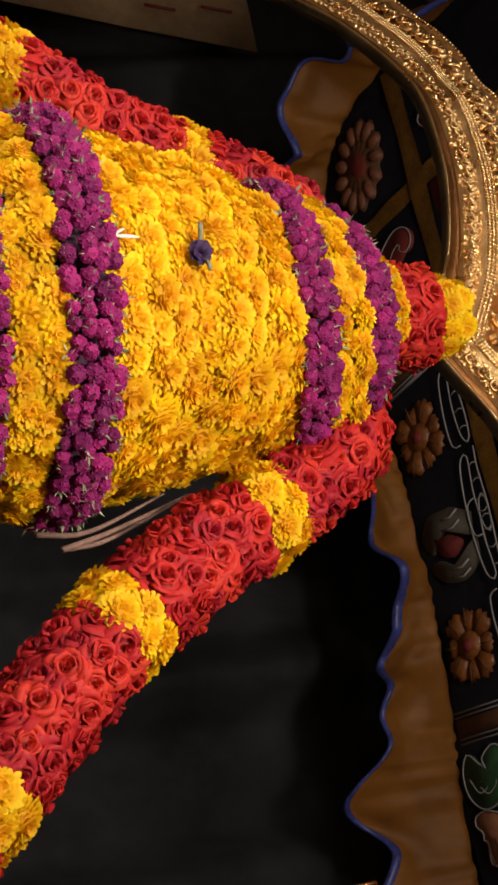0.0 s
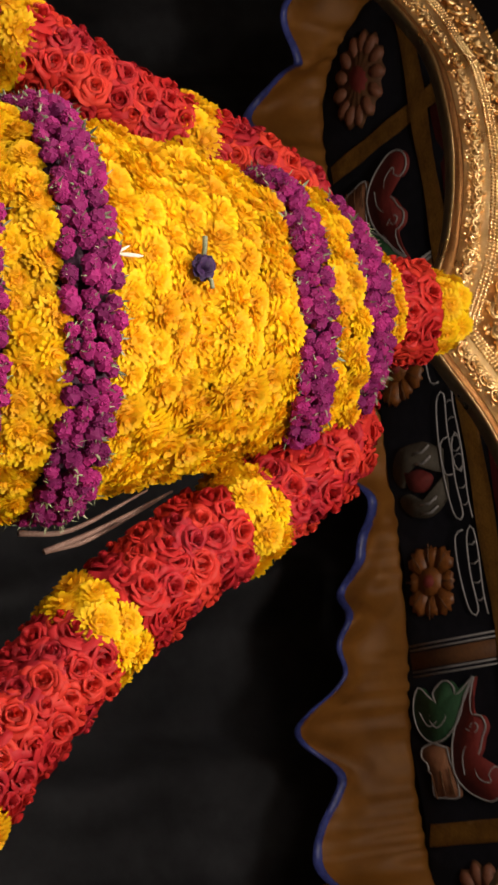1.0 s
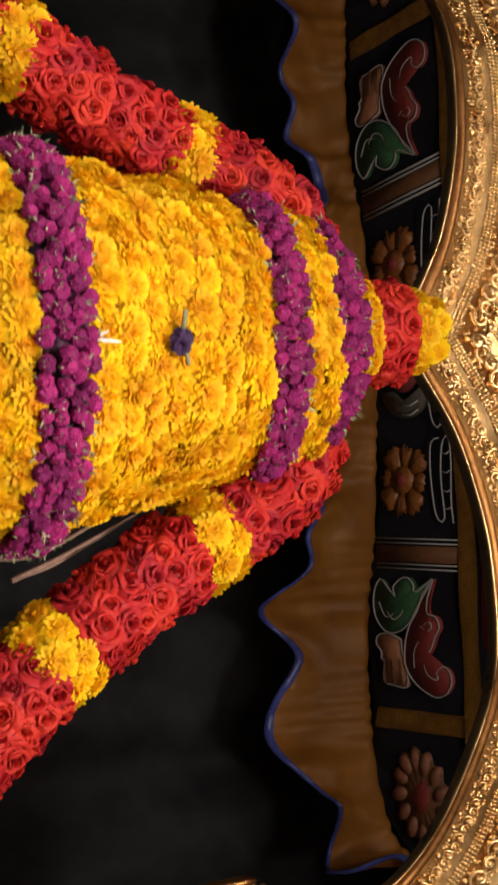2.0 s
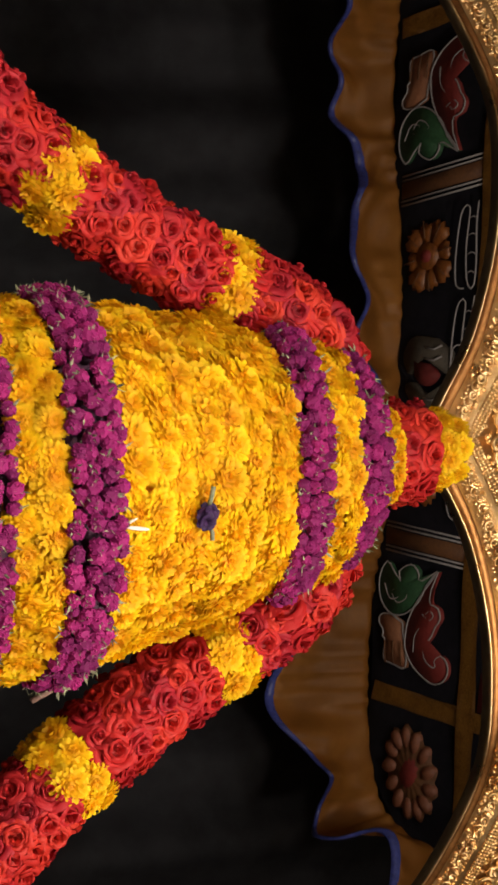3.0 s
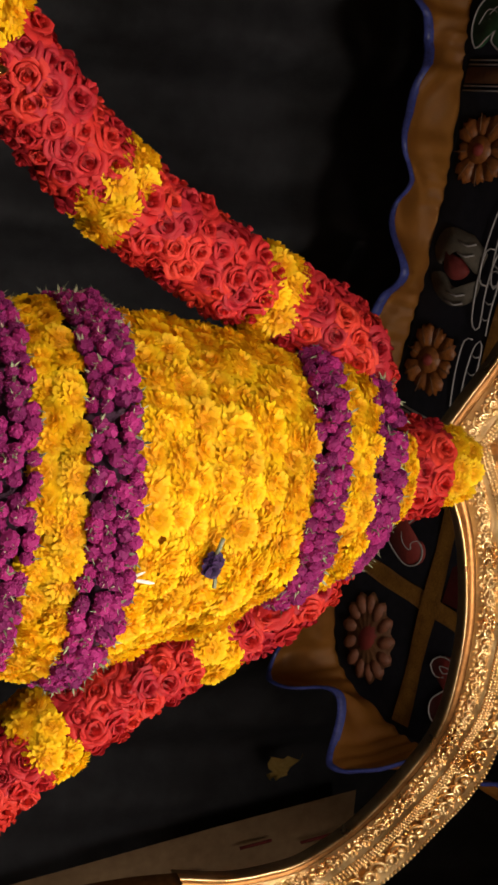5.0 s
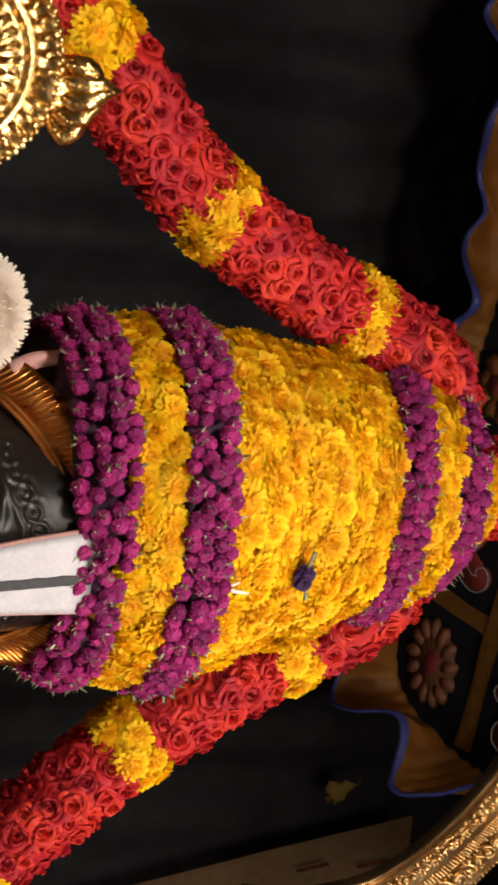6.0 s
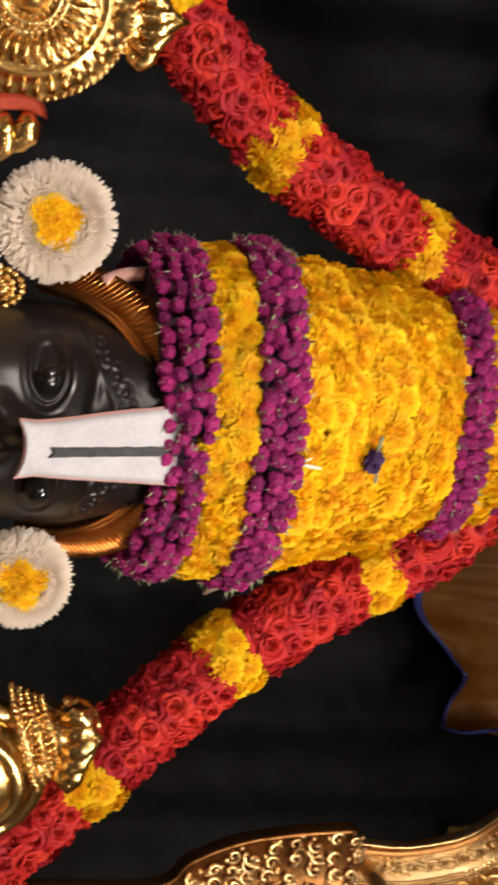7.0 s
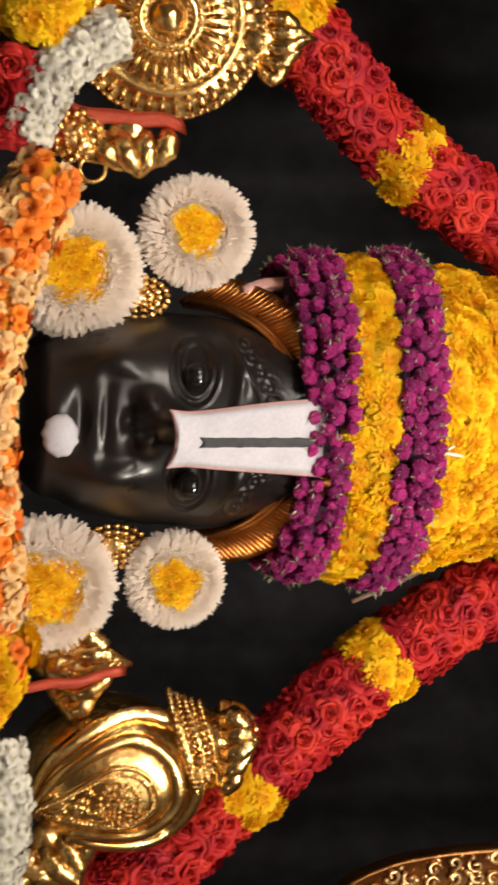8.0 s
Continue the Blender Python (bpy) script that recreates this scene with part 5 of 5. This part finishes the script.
def conch():
    """A gold conch seen on its side: swelling body, whorl ridges, beaded collar, spire, side wings and a medallion."""
    th = thing("gold_conch", (0.63, 0.0, 1.53), "polished gold conch with spiral ridges and a red ribbon", "conch")
    cx, cy, cz, ra, rb, rc = 0.632, 0.01, 1.705, 0.142, 0.115, 0.170

    def skin(x, z, lift=0.0):
        u, v = (x - cx) / ra, (z - cz) / rc
        k = math.sqrt(max(0.02, 1 - u * u - v * v))
        return Vector((x, cy - rb * k - lift, z))
    bm = bmesh.new()
    ball(bm, (cx, cy, cz), 1.0, 48, 32, (ra, rb, rc), None)
    body = part("body", bm, M_GOLD, th)
    for loop, w in (([(0.700, 1.555), (0.60, 1.60), (0.525, 1.70), (0.520, 1.78), (0.565, 1.845), (0.66, 1.862), (0.735, 1.82), (0.755, 1.74), (0.745, 1.63)], 0.019),
                    ([(0.690, 1.565), (0.62, 1.62), (0.565, 1.70), (0.560, 1.76), (0.60, 1.812), (0.67, 1.825), (0.72, 1.78), (0.732, 1.72), (0.728, 1.64)], 0.016),
                    ([(0.690, 1.575), (0.645, 1.64), (0.607, 1.70), (0.605, 1.745), (0.63, 1.78), (0.675, 1.79), (0.71, 1.75), (0.715, 1.70), (0.712, 1.64)], 0.006)):
        bm = bmesh.new()
        tube(bm, [skin(p.x, p.z, w * 0.2) for p in smooth_path([(x, 0, z) for x, z in loop], 60)], lambda f: w * (0.35 + 0.65 * math.sin(math.pi * (0.06 + 0.88 * f))), 12)
        part("whorl", bm, M_GOLD, body)
    bm = bmesh.new()
    loop = smooth_path([(0.695, 0, 1.575), (0.652, 0, 1.64), (0.618, 0, 1.70), (0.616, 0, 1.742), (0.638, 0, 1.772), (0.675, 0, 1.78), (0.703, 0, 1.748), (0.708, 0, 1.70), (0.705, 0, 1.64), (0.697, 0, 1.58)], 62)
    for p in loop:
        ball(bm, skin(p.x, p.z, 0.004), 0.0046, 7, 5)
    mx, mz = 0.668, 1.722
    for rr, sz, cnt in ((0.036, 0.0055, 20), (0.022, 0.005, 12), (0.011, 0.004, 7)):
        for i in range(cnt):
            a = 2 * math.pi * i / cnt
            ball(bm, skin(mx + rr * math.cos(a), mz + rr * math.sin(a), 0.004 + 0.10 * (0.04 - rr)), sz, 7, 5)
    ball(bm, skin(mx, mz, 0.010), 0.009, 12, 8)
    for q in range(46):
        rq = random.Random(q)
        z = rq.uniform(1.60, 1.70)
        ball(bm, skin(0.685 - (z - 1.6) * 0.2 + rq.uniform(-0.03, 0.025), z, 0.001), rq.uniform(0.004, 0.008), 7, 5)
    part("medallion", bm, M_GOLD, body, "", True, "stuff")
    # collar and spire
    tip = Vector((0.533, 0.0, 1.970))
    base = Vector((0.582, 0.01, 1.835))
    ax = (tip - base).normalized()
    L = (tip - base).length
    side = Vector((0, -1, 0)).cross(ax).normalized()
    fwd = ax.cross(side).normalized()
    prof = [(0.0, 0.100), (0.10, 0.098), (0.18, 0.078), (0.26, 0.080), (0.34, 0.062), (0.42, 0.064), (0.50, 0.046), (0.56, 0.040), (0.66, 0.056), (0.80, 0.050), (0.90, 0.034), (1.0, 0.012)]
    bm = bmesh.new()
    rows = []
    for k in range(61):
        f = k / 60
        row = []
        for i in range(60):
            a = 2 * math.pi * i / 60
            r = table(f, prof) + (0.0045 * math.sin(a * 8 + f * 9) + 0.003 * math.sin(a * 3 + f * 30) if f > 0.56 else 0.0015 * math.sin(a * 20))
            row.append(base + ax * L * f + r * (math.cos(a) * side + 0.9 * math.sin(a) * fwd))
        rows.append(row)
    vs = grid(bm, rows, True)
    bm.faces.new(vs[0][::-1])
    bm.faces.new(vs[-1])
    part("spire", bm, M_GOLD, th)
    bm = bmesh.new()
    for f, cnt, sz in ((0.05, 50, 0.0065), (0.14, 46, 0.005), (0.22, 40, 0.006), (0.30, 36, 0.0045), (0.38, 32, 0.0055)):
        r = table(f, prof) + 0.003
        for i in range(cnt):
            a = 2 * math.pi * i / cnt
            ball(bm, base + ax * L * f + r * (math.cos(a) * side + 0.9 * math.sin(a) * fwd), sz, 7, 5)
    part("bead_collar", bm, M_GOLD, th, "", True, "stuff")
    for b, d, ln, w in ((Vector((0.430, -0.06, 1.605)), (0.02, -0.1, 1), 0.125, 0.090), (Vector((0.425, -0.05, 1.585)), (-0.05, -0.1, 0.9), 0.09, 0.075), (Vector((0.755, -0.02, 1.60)), (0.75, -0.1, 0.5), 0.105, 0.10), (Vector((0.57, -0.03, 1.90)), (-0.02, -0.1, 1), 0.075, 0.085)):
        flame(th, "wing", b, d, ln, w, (0, -1, 0))
    bm = bmesh.new()
    rows = []
    for k in range(16):
        f = k / 15
        p = Vector((0.462 - 0.035 * f ** 2, -0.118 + 0.02 * f, 1.52 + 0.20 * f))
        rows.append([p + Vector((0.010 * (e + 0.3 * math.sin(k * 0.9)), -0.010 * math.cos(e * 1.4) + 0.003 * math.sin(e * 9), 0)) for e in (-1, -0.6, -0.2, 0.2, 0.6, 1)])
    grid(bm, rows)
    bmesh.ops.solidify(bm, geom=bm.faces[:], thickness=0.003)
    part("ribbon", bm, M_RIBBON, th, "red ribbon")


conch()


def shoulder_jewel():
    rnd = random.Random(14)
    th = thing("shoulder_jewel", (-0.49, -0.12, 1.57), "knobbed gold shoulder ornament beside the rosettes", "ornament")
    bm = bmesh.new()
    ball(bm, (-0.49, -0.11, 1.575), 0.045, 20, 14, (0.9, 0.7, 1.1))
    boss = part("boss", bm, M_GOLD, th)
    bm = bmesh.new()
    for k in range(60):
        a, b = k * 2.4, math.acos(1 - 1.4 * k / 60)
        d = Vector((math.sin(b) * math.cos(a), -math.cos(b), math.sin(b) * math.sin(a)))
        ball(bm, Vector((-0.49, -0.11, 1.575)) + Vector((d.x * 0.042, d.y * 0.033, d.z * 0.05)), rnd.uniform(0.005, 0.010), 8, 6)
    part("grain_cluster", bm, M_GOLD, boss, "", True, "stuff")
    bm = bmesh.new()
    tube(bm, [Vector((-0.435 + 0.022 * math.cos(q), -0.12, 1.61 + 0.022 * math.sin(q))) for q in (2 * math.pi * k / 20 for k in range(21))], 0.004, 8, False)
    part("ring", bm, M_GOLD, th)


shoulder_jewel()


# ---------------- collar and shoulder garlands ----------------
def loose_garland(name, label, ctrl, radius, meshes_names, step, seed, size=1.0):
    path = smooth_path(ctrl, 80)
    total = sum((b - a).length for a, b in zip(path, path[1:]))
    th = thing(name, tuple(path[0]), label, "garland", "shoulder garlands")
    bm = bmesh.new()
    tube(bm, path, radius * 0.7, 14)
    part("core", bm, M_PACK_Y if "white" not in name else M_JASMINE, th)
    fr = frames_along(path)
    rnd = random.Random(seed)
    rows = int(total / step)
    for k in range(rows):
        f = (k + 0.5) / rows
        p, t, s, u = fr[int(f * 79)]
        n = max(5, int(2 * math.pi * radius / step))
        for i in range(n):
            a = 2 * math.pi * (i + rnd.random()) / n
            nn = math.cos(a) * s + math.sin(a) * u
            nm, meshes = rnd.choice(meshes_names)
            piece(nm, rnd.choice(meshes), th, facing(p + nn * radius * rnd.uniform(0.8, 1.0), nn, rnd.uniform(0, 6), size * rnd.uniform(0.8, 1.2), 0.4, rnd))
    return th


loose_garland("collar_garland", "cream and orange floret collar garland under the chin", [(-0.36, -0.16, 1.53), (-0.20, -0.25, 1.475), (0.0, -0.285, 1.46), (0.18, -0.25, 1.475), (0.34, -0.17, 1.50)], 0.042, [("floret", CREAM_FLORETS), ("floret", CREAM_FLORETS), ("floret", ORANGE_FLORETS)], 0.026, 3)
loose_garland("orange_garland", "orange and cream floret cluster on the shoulder", [(-0.42, -0.20, 1.54), (-0.34, -0.23, 1.50), (-0.26, -0.24, 1.44)], 0.052, [("floret", ORANGE_FLORETS), ("floret", CREAM_FLORETS)], 0.026, 4, 1.15)
loose_garland("orange_garland", "orange floret cluster below the conch", [(0.36, -0.18, 1.50), (0.43, -0.17, 1.49), (0.50, -0.15, 1.47)], 0.045, [("floret", ORANGE_FLORETS), ("chrysanthemum", CHRYS)], 0.03, 5, 1.0)
loose_garland("white_garland", "white jasmine garland hanging beside the gold disc", [(-0.66, -0.19, 1.64), (-0.62, -0.20, 1.575), (-0.56, -0.20, 1.525), (-0.47, -0.19, 1.49)], 0.042, [("floret", WHITE_FLORETS)], 0.02, 6)
loose_garland("white_garland", "white jasmine garland below the gold conch", [(0.56, -0.12, 1.50), (0.64, -0.13, 1.515), (0.74, -0.12, 1.52), (0.84, -0.1, 1.50)], 0.046, [("floret", WHITE_FLORETS)], 0.02, 7)
loose_garland("shoulder_garland", "red rose and yellow chrysanthemum garland on the shoulder", [(-0.46, -0.16, 1.47), (-0.54, -0.17, 1.485), (-0.60, -0.17, 1.50)], 0.05, [("rose", ROSES)], 0.036, 8)
loose_garland("yellow_garland", "bunch of yellow chrysanthemums above the shoulder", [(-0.64, -0.18, 1.50), (-0.72, -0.18, 1.52), (-0.80, -0.17, 1.53)], 0.06, [("chrysanthemum", CHRYS)], 0.036, 9)
